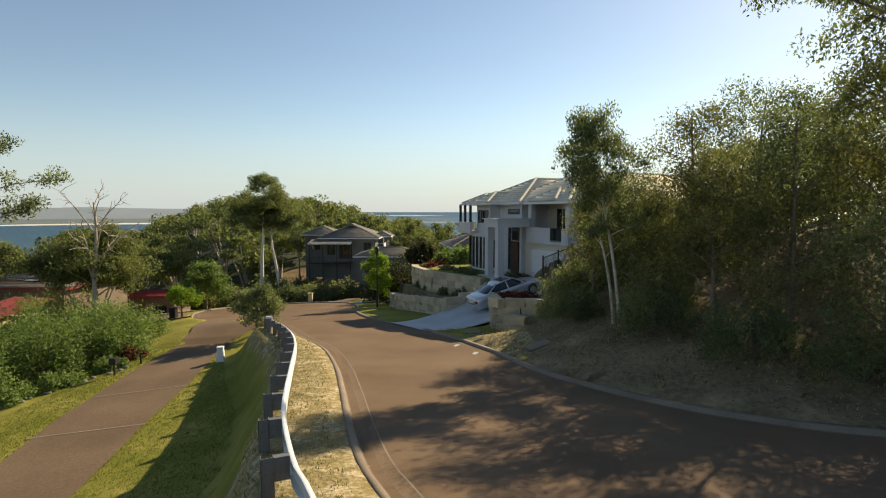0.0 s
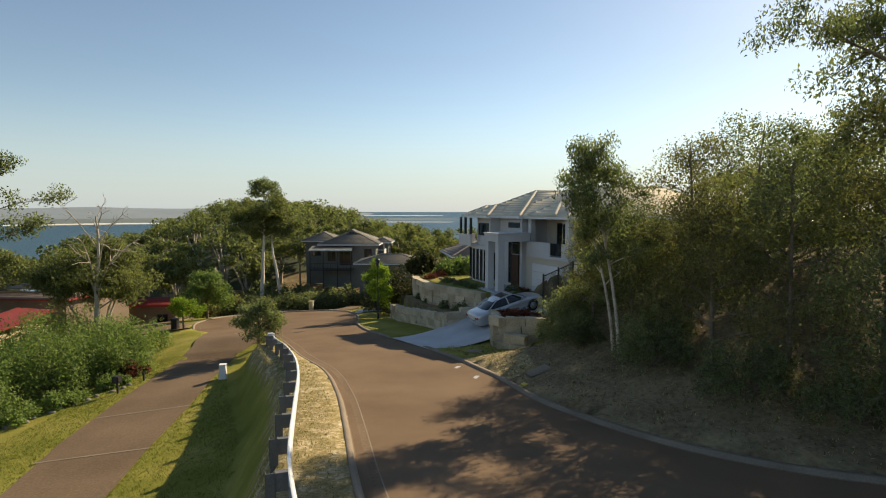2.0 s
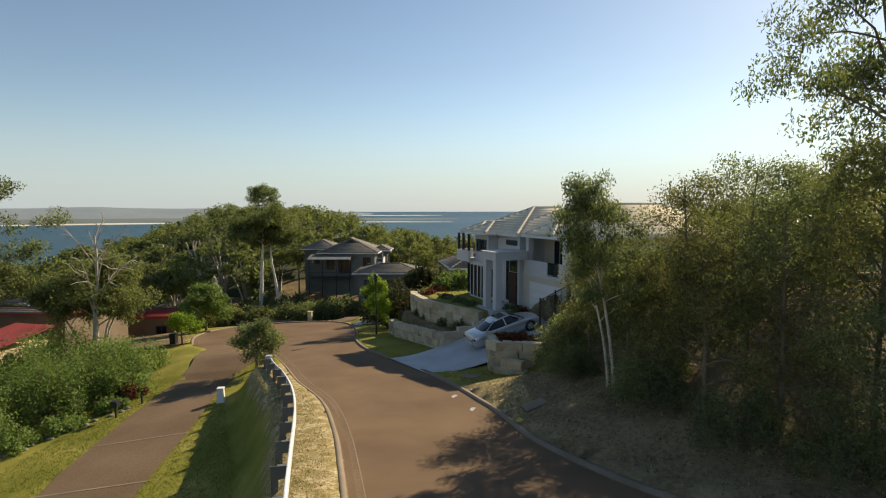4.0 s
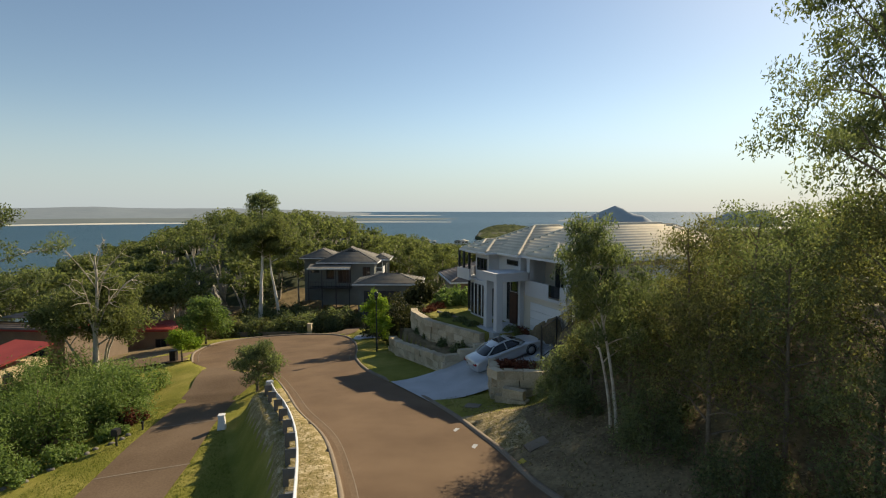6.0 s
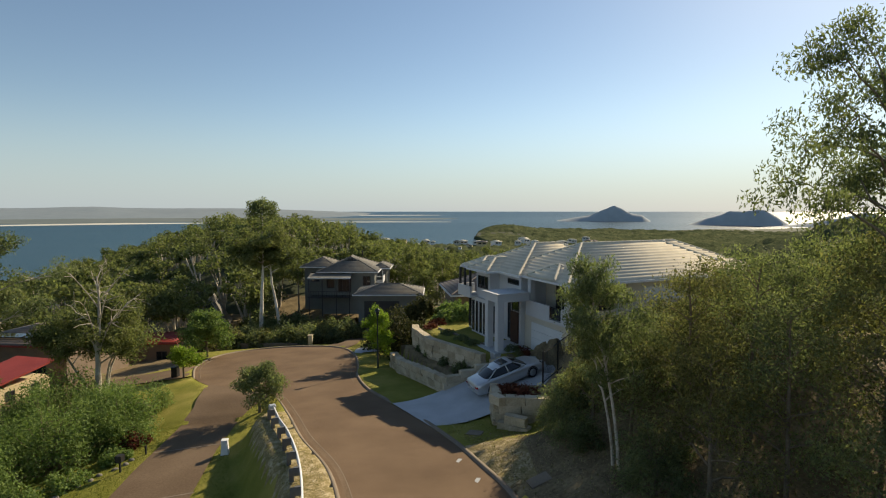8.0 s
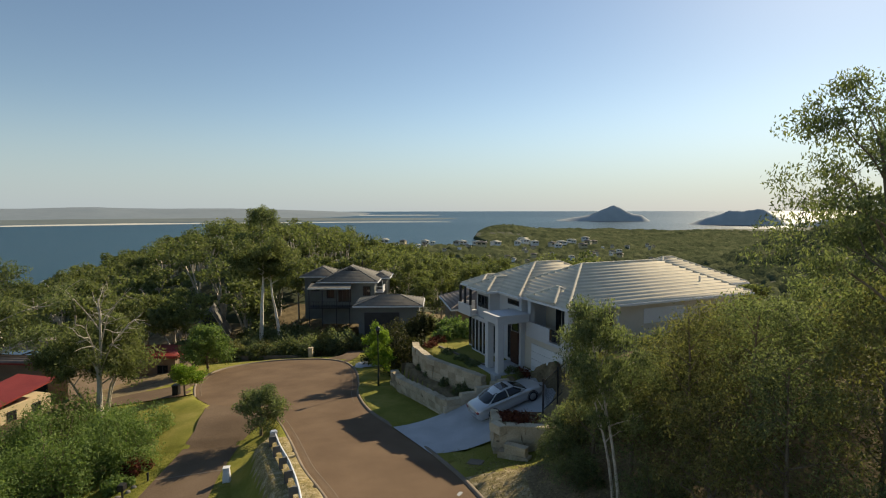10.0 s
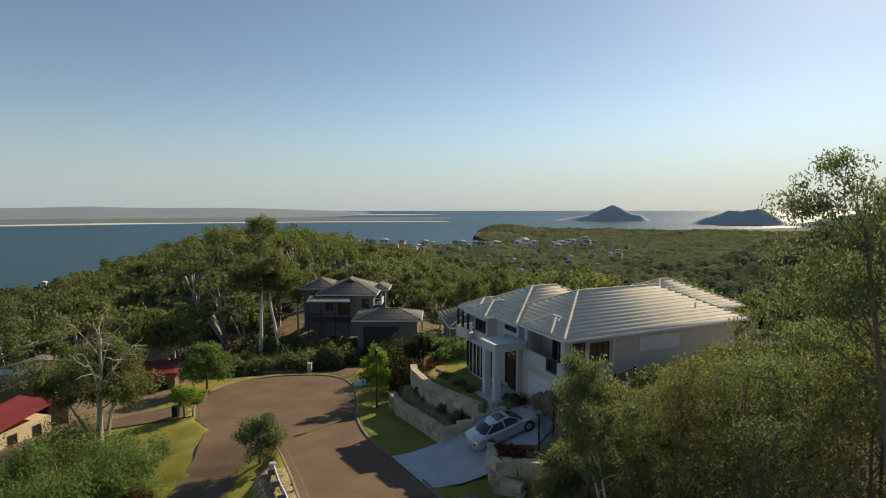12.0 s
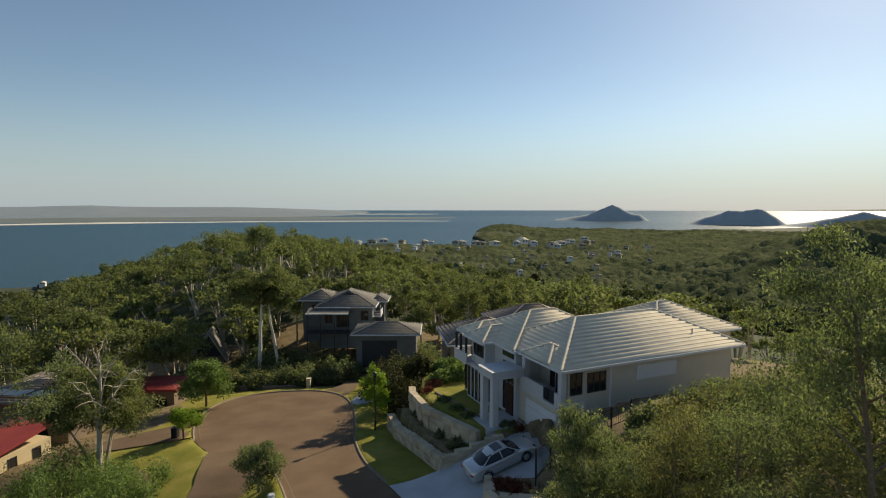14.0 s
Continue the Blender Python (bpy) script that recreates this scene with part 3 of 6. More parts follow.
# ---- trees ----
def grow(rng, height, spread, crown_base, limbs, radius, lean=(0, 0), fork=3, wiggle=0.12, rise=1.0):
    """Trunk, limbs and twigs of a tree: tube pieces, and the tips where leaves sit."""
    n = 9
    t = np.linspace(0, 1, n)
    trunk = np.stack([lean[0] * t ** 1.5 + wiggle * np.cumsum(rng.normal(size=n)) * 0.35 * t, lean[1] * t ** 1.5 + wiggle * np.cumsum(rng.normal(size=n)) * 0.35 * t, height * 0.86 * t], 1)
    trunk_piece = tube(trunk, radius * (1.15 - 0.95 * t) + 0.01, 9)
    pieces, tips = [], []
    for k in range(limbs):
        s = crown_base + (1 - crown_base) * (k + rng.uniform(0, 0.8)) / limbs
        s = min(s, 0.98)
        p0 = np.array([np.interp(s, t, trunk[:, c]) for c in range(3)])
        a = k * 2.4 + rng.uniform(-0.5, 0.5)
        reach = spread * (1.0 - 0.55 * max(0, (s - crown_base) / (1 - crown_base)) ** 1.5) * rng.uniform(0.7, 1.1)
        up = height * rng.uniform(0.08, 0.2) * (1.2 - 0.5 * s) * rise
        q = np.linspace(0, 1, 6)
        line = p0 + np.stack([np.cos(a) * reach * q, np.sin(a) * reach * q, up * q ** 0.8], 1) + rng.normal(size=(6, 3)) * 0.05 * reach * q[:, None]
        r0 = radius * (1.1 - 0.85 * s) * 0.55 + 0.008
        pieces.append(tube(line, r0 * (1 - 0.8 * q), 6))
        tips.append(line[-1])
        tips.append(line[3])
        for f in range(fork):
            b0 = line[rng.integers(2, 5)]
            d = rng.normal(size=3) * [1, 1, 0.6] + [np.cos(a) * 0.7, np.sin(a) * 0.7, 0.35]
            d /= np.linalg.norm(d)
            L = reach * rng.uniform(0.3, 0.6)
            tw = b0 + d * L * np.linspace(0, 1, 4)[:, None] + rng.normal(size=(4, 3)) * 0.04 * L
            tw[0] = b0
            pieces.append(tube(tw, r0 * 0.45 * (1 - 0.75 * np.linspace(0, 1, 4)), 5))
            tips.append(tw[-1])
            tips.append(tw[2])
    tips.append(trunk[-1])
    return trunk_piece, pieces, np.array(tips)


def tree(name, x, y, height, spread, rng_seed, leaf_mat, bark, label, crown_base=0.35, limbs=9, radius=0.12, lean=(0, 0), n_leaves=9000, leaf=0.14, clump=0.55, droop=0.3, fork=3, z=None, group="", category="tree", flat=0.75, wiggle=0.12, slim=0.3, rise=1.0):
    rng = np.random.default_rng(rng_seed)
    base = float(ground_z(x, y)) if z is None else z
    e = holder(name, Matrix.Translation((x, y, base - 0.05)), label, category, group)
    trunk, pieces, tips = grow(rng, height, spread, crown_base, limbs, radius, lean, fork, wiggle, rise)
    link_mesh("trunk", *trunk, bark, e, smooth=True)
    link_mesh("limb", *join(pieces), bark, e, smooth=True)
    size = rng.uniform(0.6, 1.25, len(tips)) * clump
    pick = rng.choice(len(tips), n_leaves, p=size ** 2 / (size ** 2).sum())
    off = rng.normal(size=(n_leaves, 3))
    off *= (rng.uniform(0, 1, (n_leaves, 1)) ** 0.45) / np.linalg.norm(off, axis=1)[:, None]
    c = tips[pick] + off * size[pick][:, None] * [1, 1, flat]
    c[:, 2] = np.maximum(c[:, 2], 0.12)
    link_mesh("crown", *leaves(rng, c, leaf, droop, slim, off), leaf_mat, e)
    return e


def bush(name, x, y, height, width, rng_seed, leaf_mat, label, n_leaves=6000, leaf=0.13, group="", z=None, droop=0.0, slim=0.42):
    """A shrub: many stems from one root, and leaves in clumps up to its outline."""
    rng = np.random.default_rng(rng_seed)
    base = float(ground_z(x, y)) if z is None else z
    e = holder(name, Matrix.Translation((x, y, base - 0.04)), label, "bush", group)
    tips, pieces = [], []
    for k in range(26):
        a, s = rng.uniform(0, 6.28), rng.uniform(0.1, 1) ** 0.6
        tip = np.array([math.cos(a) * s * width * 0.5, math.sin(a) * s * width * 0.5, height * (0.98 - 0.62 * s ** 2) * rng.uniform(0.55, 1.0)])
        q = np.linspace(0, 1, 5)[:, None]
        pieces.append(tube(tip * q * [1, 1, 1] + [0, 0, 0] + rng.normal(size=(5, 3)) * 0.04 * q, (0.03 * (1.1 - q[:, 0])) * max(0.4, height / 3), 5))
        tips += [tip, tip * [0.95, 0.95, 0.72], tip * [1.0, 1.0, 0.42]]
    tips = np.array(tips)
    link_mesh("stem", *join(pieces), BARK_BROWN, e, smooth=True)
    size = rng.uniform(0.14, 0.26, len(tips)) * (height + width) / 2
    pick = rng.integers(0, len(tips), n_leaves)
    off = rng.normal(size=(n_leaves, 3))
    off *= (rng.uniform(0, 1, (n_leaves, 1)) ** 0.45) / np.linalg.norm(off, axis=1)[:, None]
    c = tips[pick] + off * size[pick][:, None]
    c[:, 2] = np.maximum(c[:, 2], 0.04)
    link_mesh("crown", *leaves(rng, c, leaf, droop, slim, off), leaf_mat, e)
    return e


def forest_tree(rng, height, spread, n, leaf):
    """Leaves of one far tree as arrays, in rounded clumps on a high umbrella crown."""
    k = rng.integers(5, 9)
    a = rng.uniform(0, 6.28, k)
    s = rng.uniform(0.15, 0.85, k)
    cz = height * (0.62 + 0.26 * rng.uniform(0, 1, k) * (1.1 - s))
    cen = np.stack([np.cos(a) * s * spread, np.sin(a) * s * spread, cz], 1)
    size = rng.uniform(0.3, 0.5, k) * spread
    pick = rng.integers(0, k, n)
    off = rng.normal(size=(n, 3))
    off *= (rng.uniform(0.1, 1, (n, 1)) ** 0.4) / np.linalg.norm(off, axis=1)[:, None]
    c = cen[pick] + off * size[pick][:, None] * [1, 1, 0.7]
    return leaves(rng, c, leaf, 0.0, 0.5, off), cen


def woodland(name, spots, heights, n, leaf, mat, label, trunks=True, seed=3):
    """A far wood as one body of leaves, with its trunks and limbs as another."""
    rng = np.random.default_rng(seed)
    L, T = [], []
    for (x, y), h in zip(spots, heights):
        z = float(land_z(x, y))
        (v, f), cen = forest_tree(rng, h, h * rng.uniform(0.28, 0.42), n, leaf)
        L.append((v + [x, y, z], f))
        if trunks:
            for c in cen[: 3 + int(rng.integers(0, 3))]:
                q = np.linspace(0, 1, 5)[:, None]
                mid = c * [0.25, 0.25, 0.6]
                line = (1 - q) ** 2 * [0, 0, -0.3] + 2 * q * (1 - q) * mid + q * q * c
                T.append(tube(line + [x, y, z], 0.022 * h * (1 - 0.75 * q[:, 0]), 5))
    e = holder(name, Matrix(), label, "woodland", kind="stuff")
    tagged(link_mesh("canopy", *join(L), mat, e), kind="stuff")
    if T:
        tagged(link_mesh("trunks", *join(T), BARK_PALE, e, smooth=True), kind="stuff")
    return e

rng = np.random.default_rng(11)


def scatter(n, x0, x1, y0, y1, keep, apart):
    """Random places in a box that keep() allows, at least apart from each other."""
    out = []
    for _ in range(n * 30):
        x, y = rng.uniform(x0, x1), rng.uniform(y0, y1)
        if keep(x, y) and all((x - a) ** 2 + (y - b) ** 2 > apart * apart for a, b in out[-400:]):
            out.append((x, y))
            if len(out) == n:
                break
    return out


def on_spur(x, y):
    if -27 < x < 16 and y < 92:
        return False
    if y < 62 and x > -28:
        return False
    if -46 < x < -20 and y < 62:
        return False
    if -0.5 < x / y < -0.385 and y < 86:
        return False
    return x < 20 + (y - 60) * 0.25 and y > 55 + 0.1 * abs(x + 20)


spots = scatter(310, -120, 75, 56, 185, on_spur, 4.6)
spots += scatter(26, 16, 75, 62, 150, lambda x, y: x > 22 or y > 76, 6.0)
woodland("woodland", spots, [rng.uniform(8.5, 13.5) for _ in spots], 690, 0.44, LEAF_WOOD, "gum woodland covering the spur behind the street")
spots = scatter(520, -110, 70, 52, 170, on_spur, 2.4)
woodland("understorey", spots, [rng.uniform(3, 6) for _ in spots], 170, 0.5, LEAF_DARK, "dark shrubs under the gum woodland", trunks=False, seed=4)


def on_spur_core(x, y):
    return -110 < x < 60 and y < 180


def on_slope(x, y):
    r = math.hypot(x, y)
    return r > 140 and not on_spur_core(x, y) and inside(COAST, x, y) and abs(x) < 0.95 * y + 60


spots = scatter(1100, -380, 430, 60, 520, on_slope, 7.0)
woodland("wooded_slope", spots, [rng.uniform(8, 13) for _ in spots], 78, 1.3, LEAF_FAR, "wooded slope falling to the town", trunks=False, seed=5)

# the closed canopy of the plain: rounded crowns side by side
CANOPY = material("distant_tree_canopy", (0.035, 0.045, 0.026), (0.145, 0.15, 0.08), 0.018, 0.3, 1.0, 0.6, 2.0, spec=0.0, third=(0.075, 0.088, 0.045))
ca = np.linspace(-0.66, 0.92, 430)
cr = np.geomspace(200, 2330, 240)
CA, CR = np.meshgrid(ca, cr)
KX, KY = CR * np.sin(CA), CR * np.cos(CA)
cell = 10.0
lump = np.zeros(KX.shape)
ix, iy = np.floor(KX / cell), np.floor(KY / cell)


def hashed(a, b, k):
    v = np.sin(a * 127.1 + b * 311.7 + k * 74.7) * 43758.5453
    return v - np.floor(v)


for ox in (-1, 0, 1):
    for oy in (-1, 0, 1):
        a, b = ix + ox, iy + oy
        tx, ty = (a + hashed(a, b, 1)) * cell, (b + hashed(a, b, 2)) * cell
        R = 3.0 + 6.5 * hashed(a, b, 3)
        hgt = 2.0 + 10.0 * hashed(a, b, 4) * (0.45 + 0.55 * np.sin(tx / 55 + 2 * np.sin(ty / 80)) ** 2)
        d2 = ((KX - tx) ** 2 + (KY - ty) ** 2) / R ** 2
        lump = np.maximum(lump, hgt * np.sqrt(np.clip(1 - d2, 0, 1)))
lump += 1.6 * (hashed(np.floor(KX / 1.7), np.floor(KY / 1.7), 7) - 0.5) + 1.2 * (hashed(np.floor(KX / 4.1), np.floor(KY / 4.1), 8) - 0.5)
shore = distance(COAST, KX, KY, True)
KZ = land_z(KX, KY) + np.where(inside(COAST, KX, KY), lump * smoothstep(5, 40, shore) - 0.5, -30.0)
gi, gj = np.meshgrid(np.arange(len(cr) - 1), np.arange(len(ca) - 1), indexing="ij")
mm = len(ca)
canopy_ob = link_mesh("wooded_valley", np.stack([KX, KY, KZ], -1).reshape(-1, 3), np.stack([gi * mm + gj, gi * mm + gj + 1, (gi + 1) * mm + gj + 1, (gi + 1) * mm + gj], -1).reshape(-1, 4)[:, ::-1], CANOPY, smooth=True)
tagged(canopy_ob, "tree-covered plain round the distant town", "woodland", kind="stuff")


# ---- houses ----
GLASS = material("dark_window_glass", (0.012, 0.015, 0.018), (0.02, 0.024, 0.028), 1, 5, 0.06, 0.0, spec=0.6)
FRAME = material("dark_window_frame", (0.03, 0.03, 0.032), (0.05, 0.05, 0.052), 2, 20, 0.5, 0.0)
DOOR_WOOD = material("dark_red_brown_timber", (0.035, 0.015, 0.01), (0.075, 0.032, 0.02), 3, 30, 0.5, 0.1, 0.003)
WHITE_PAINT = material("white_paint", (0.62, 0.62, 0.62), (0.72, 0.72, 0.72), 0.6, 15, 0.6, 0.05, 0.002)
GREY_CLAD = material("grey_green_cladding", (0.13, 0.135, 0.125), (0.19, 0.195, 0.18), 0.8, 15, 0.85, 0.1, 0.004)
CREAM = material("cream_render", (0.52, 0.42, 0.25), (0.64, 0.53, 0.34), 0.6, 14, 0.9, 0.1, 0.004)
BRICK_DULL = material("brown_render", (0.16, 0.12, 0.085), (0.25, 0.19, 0.14), 0.7, 14, 0.9, 0.1, 0.004)


def hip_roof(parent, x0, y0, x1, y1, z, pitch=0.5, course=0.34, mat=None, label="", lip=0.14, caps=True, name="roof"):
    """A hipped roof of stepped tile courses over a rectangle, with round caps on its hips and ridge."""
    mat = mat or TILE_PALE
    half = min(x1 - x0, y1 - y0) / 2
    n = max(2, int(half / course))
    V, F = [], []

    def ring(d, h):
        k = len(V)
        V.extend([(x0 + d, y0 + d, h), (x1 - d, y0 + d, h), (x1 - d, y1 - d, h), (x0 + d, y1 - d, h)])
        return k

    def band(a, b):
        for i in range(4):
            F.append((a + i, a + (i + 1) % 4, b + (i + 1) % 4, b + i))

    low = ring(0, z - 0.01)
    for k in range(n):
        d0, d1 = half * k / n, half * (k + 1) / n
        d1 = min(d1, half - 0.002)
        a = ring(d0, z + pitch * d0 + lip)
        b = ring(d1, z + pitch * d1 + 0.005)
        band(low, a)
        band(a, b)
        low = b
    roof = link_mesh(name, V, F, mat, parent, label)
    if caps:
        top = z + pitch * half
        e0, e1 = (x0 + half, y0 + half), (x1 - half, y1 - half)
        lines = [((x0, y0), e0), ((x1, y1), e1)]
        if x1 - x0 > y1 - y0:
            lines += [((x0, y1), e0), ((x1, y0), e1)]
        else:
            lines += [((x1, y0), e0), ((x0, y1), e1)]
        pcs = []
        for c, e in lines:
            q = np.linspace(0, 1, 2 * max(2, int(half * 1.5 / 0.4)))
            P = np.stack([c[0] + (e[0] - c[0]) * q, c[1] + (e[1] - c[1]) * q, z + pitch * half * q + 0.05], 1)
            pcs.append(tube(P, 0.10 + 0.02 * (np.arange(len(q)) % 2), 6))
        L = math.hypot(e1[0] - e0[0], e1[1] - e0[1])
        if L > 0.3:
            q = np.linspace(0, 1, 2 * max(2, int(L / 0.4)))
            P = np.stack([e0[0] + (e1[0] - e0[0]) * q, e0[1] + (e1[1] - e0[1]) * q, np.full(len(q), top + 0.05)], 1)
            pcs.append(tube(P, 0.10 + 0.02 * (np.arange(len(q)) % 2), 6))
        link_mesh("ridge_cap", *join(pcs), mat, roof, smooth=True)
    return roof


def eaves(parent, x0, y0, x1, y1, z, mat=None):
    """Gutter round the eaves and the flat soffit inside it."""
    mat = mat or WHITE_PAINT
    g = 0.12
    part("gutter", boxes((x0 - g, y0 - g, z - 0.14, x1 + g, y0, z + 0.02), (x0 - g, y1, z - 0.14, x1 + g, y1 + g, z + 0.02), (x0 - g, y0, z - 0.14, x0, y1, z + 0.02), (x1, y0, z - 0.14, x1 + g, y1, z + 0.02)), mat, parent)
    part("soffit", boxes((x0, y0, z - 0.12, x1, y1, z - 0.06)), mat, parent)


def window(parent, axis, at, a0, a1, z0, z1, out, bars=1, cross=0, frame_mat=None, name="window"):
    """A framed window on a wall plane; axis 0: wall at x = at, axis 1: at y = at; out is the way out, +1 or -1."""
    f, dpt = 0.07, 0.05
    t0, t1 = sorted((at - 0.02 * out, at + dpt * out))
    g0, g1 = sorted((at - 0.02 * out, at + 0.02 * out))

    def b(u0, w0, u1, w1, d0, d1):
        return (d0, u0, w0, d1, u1, w1) if axis == 0 else (u0, d0, w0, u1, d1, w1)

    fr = [b(a0, z0, a1, z0 + f, t0, t1), b(a0, z1 - f, a1, z1, t0, t1), b(a0, z0 + f, a0 + f, z1 - f, t0, t1), b(a1 - f, z0 + f, a1, z1 - f, t0, t1)]
    for k in range(1, bars + 1):
        c = a0 + (a1 - a0) * k / (bars + 1)
        fr.append(b(c - f / 2, z0 + f, c + f / 2, z1 - f, t0, t1))
    for k in range(1, cross + 1):
        c = z0 + (z1 - z0) * k / (cross + 1)
        fr.append(b(a0 + f, c - f / 2, a1 - f, c + f / 2, t0, t1))
    w = part(name, boxes(b(a0 + f * 0.5, z0 + f * 0.5, a1 - f * 0.5, z1 - f * 0.5, g0, g1)), GLASS, parent, "dark reflecting glass")
    for q in fr:
        part("frame_bar", boxes(q), frame_mat or FRAME, w)
    return w


# the white house above the driveway
HOUSE = Matrix.Translation((7.84, 32.44, 0)) @ Matrix.Rotation(radians(23), 4, "Z")
house = holder("house", HOUSE, "two-storey pale grey rendered house with tiled hip roof", "house")
Z0, ZE = 3.3, 8.85
part("wall", boxes((0.45, 0.5, 2.0, 16.4, 7.9, 6.15)), RENDER_BEIGE, house, "beige-grey rendered lower storey")
part("wall", boxes((2.3, 0.5, 6.15, 16.4, 7.9, ZE - 0.1)), RENDER_BEIGE, house, "beige-grey rendered upper storey")
part("wall", boxes((12.7, 4.4, 2.0, 21.4, 12.0, ZE - 0.1)), RENDER_BEIGE, house)
part("wall", boxes((0.12, 5.7, 2.6, 9.4, 12.8, ZE - 0.1)), RENDER_WHITE, house, "pale rendered entrance wing")
part("wall", boxes((-1.0, 8.9, 2.6, 4.0, 11.6, 6.5), (-0.75, 8.95, 6.5, 4.0, 11.2, ZE - 0.1)), RENDER_WHITE, house)
part("wall", boxes((-0.6, 11.6, 2.6, 4.0, 12.9, 6.5)), RENDER_WHITE, house)
for x0, y0, x1, y1, p in ((0.0, 0.0, 17.1, 9.3, 0.475), (12.2, 3.9, 21.9, 12.5, 0.46), (-0.35, 5.3, 10.0, 13.3, 0.49), (-1.35, 8.3, 4.5, 11.6, 0.5), (-1.0, 10.4, 4.2, 13.5, 0.5)):
    hip_roof(house, x0, y0, x1, y1, ZE, p, label="pale concrete tiles in level courses")
    eaves(house, x0, y0, x1, y1, ZE)
hip_roof(house, -0.12, 1.3, 2.8, 4.6, ZE + 0.1, 0.55, label="pale concrete tiles")
# portico and entrance
part("portico", boxes((-2.45, 4.65, 7.1, 0.15, 6.7, 7.65), (-2.53, 4.57, 7.65, 0.15, 6.78, 7.72)), RENDER_WHITE, house, "pale rendered flat portico roof")
for x, y in ((-2.4, 4.68), (-2.4, 6.18)):
    part("column", boxes((x, y, 3.4, x + 0.48, y + 0.48, 7.1), bevel=0.015), RENDER_WHITE, house)
part("porch_floor", boxes((-2.8, 4.4, 2.5, 0.2, 7.4, 3.62)), DRIVE_PALE, house)
part("front_door", boxes((0.0, 6.0, 3.62, 0.13, 7.0, 6.0), bevel=0.01), DOOR_WOOD, house, "tall dark red-brown timber door")
window(house, 0, 0.12, 6.0, 7.0, 6.05, 7.6, -1, 0, 1)
window(house, 0, 0.12, 7.15, 7.55, 3.8, 7.6, -1, 0, 2)
window(house, 0, 0.12, 6.0, 7.6, 8.0, 8.4, -1, 0)
window(house, 0, -0.75, 9.2, 10.9, 7.3, 8.3, -1, 2)
for y in (9.1, 9.75, 10.4, 11.05):
    window(house, 0, -1.0, y, y + 0.38, 3.7, 6.2, -1, 0, 0)
for y in (11.8, 12.4):
    window(house, 0, -0.6, y, y + 0.45, 3.7, 6.2, -1, 0, 0)
window(house, 1, 8.9, -0.75, -0.25, 3.8, 6.0, -1, 0)
# far balcony with dark posts
part("balcony", boxes((-1.5, 10.9, 6.45, 0.0, 13.2, 6.6), (-1.5, 10.9, 6.6, -1.36, 13.2, 7.35), (-1.36, 13.06, 6.6, 0.0, 13.2, 7.35)), RENDER_WHITE, house)
for x, y in ((-1.4, 11.1), (-1.4, 12.1), (-1.4, 13.0)):
    part("post", boxes((x - 0.06, y - 0.06, 7.35, x + 0.1, y + 0.1, ZE - 0.1)), FRAME, house, "dark balcony post")
# garage and balcony over it
part("garage_door", boxes(*[(0.36, 0.95, Z0 + 0.02 + 0.56 * k, 0.44, 4.7, Z0 + 0.56 * (k + 1)) for k in range(4)], bevel=0.012), WHITE_PAINT, house, "white panelled garage door")
part("balcony", boxes((0.2, 0.3, 6.0, 2.3, 5.2, 6.2), (0.2, 0.3, 6.2, 0.36, 1.0, 7.1), (0.2, 2.3, 6.2, 0.36, 5.2, 7.1), (0.2, 0.3, 6.2, 2.3, 0.45, 6.5)), RENDER_WHITE, house, "solid rendered balcony front")
part("balustrade", boxes((0.24, 1.0, 6.3, 0.28, 2.3, 7.1)), GLASS, house, "dark glass balcony panel")
for y in (0.35, 4.75):
    part("pillar", boxes((0.3, y, 6.2, 0.7, y + 0.4, ZE - 0.1)), RENDER_WHITE, house)
part("wall", boxes((0.95, 0.52, 6.2, 2.3, 1.95, ZE - 0.12)), RENDER_BEIGE, house)
window(house, 0, 0.95, 0.7, 1.85, 6.7, 8.4, -1, 2)
window(house, 1, 0.52, 1.1, 2.1, 6.9, 8.4, -1, 1)
window(house, 0, 2.3, 2.2, 4.4, 6.25, 8.4, -1, 2)
window(house, 1, 0.5, 2.5, 4.1, 6.9, 8.3, -1, 2)
part("shutter", boxes((6.8, 0.44, 7.25, 10.6, 0.5, 8.3), bevel=0.01), WHITE_PAINT, house, "pale closed shutter panel")
part("downpipe", boxes((4.4, 0.4, 4.0, 4.52, 0.5, ZE - 0.1)), WHITE_PAINT, house)
part("vent_pipe", boxes((13.4, 1.6, 9.6, 13.5, 1.7, 10.1)), GALVANISED, house)


def plain_house(name, m, sizes, wall_mat, roof_mat, label, z_floor, z_eave, pitch=0.45, win=(), over=0.6, caps=True, course=0.4):
    e = holder(name, m, label, "house")
    for x0, y0, x1, y1, zz in sizes:
        part("wall", boxes((x0, y0, z_floor, x1, y1, zz - 0.08)), wall_mat, e)
        hip_roof(e, x0 - over, y0 - over, x1 + over, y1 + over, zz, pitch, course, roof_mat, caps=caps)
        eaves(e, x0 - over, y0 - over, x1 + over, y1 + over, zz, ROOF_RED if roof_mat is ROOF_RED or "red" in label else None)
    for w in win:
        window(e, *w)
    return e


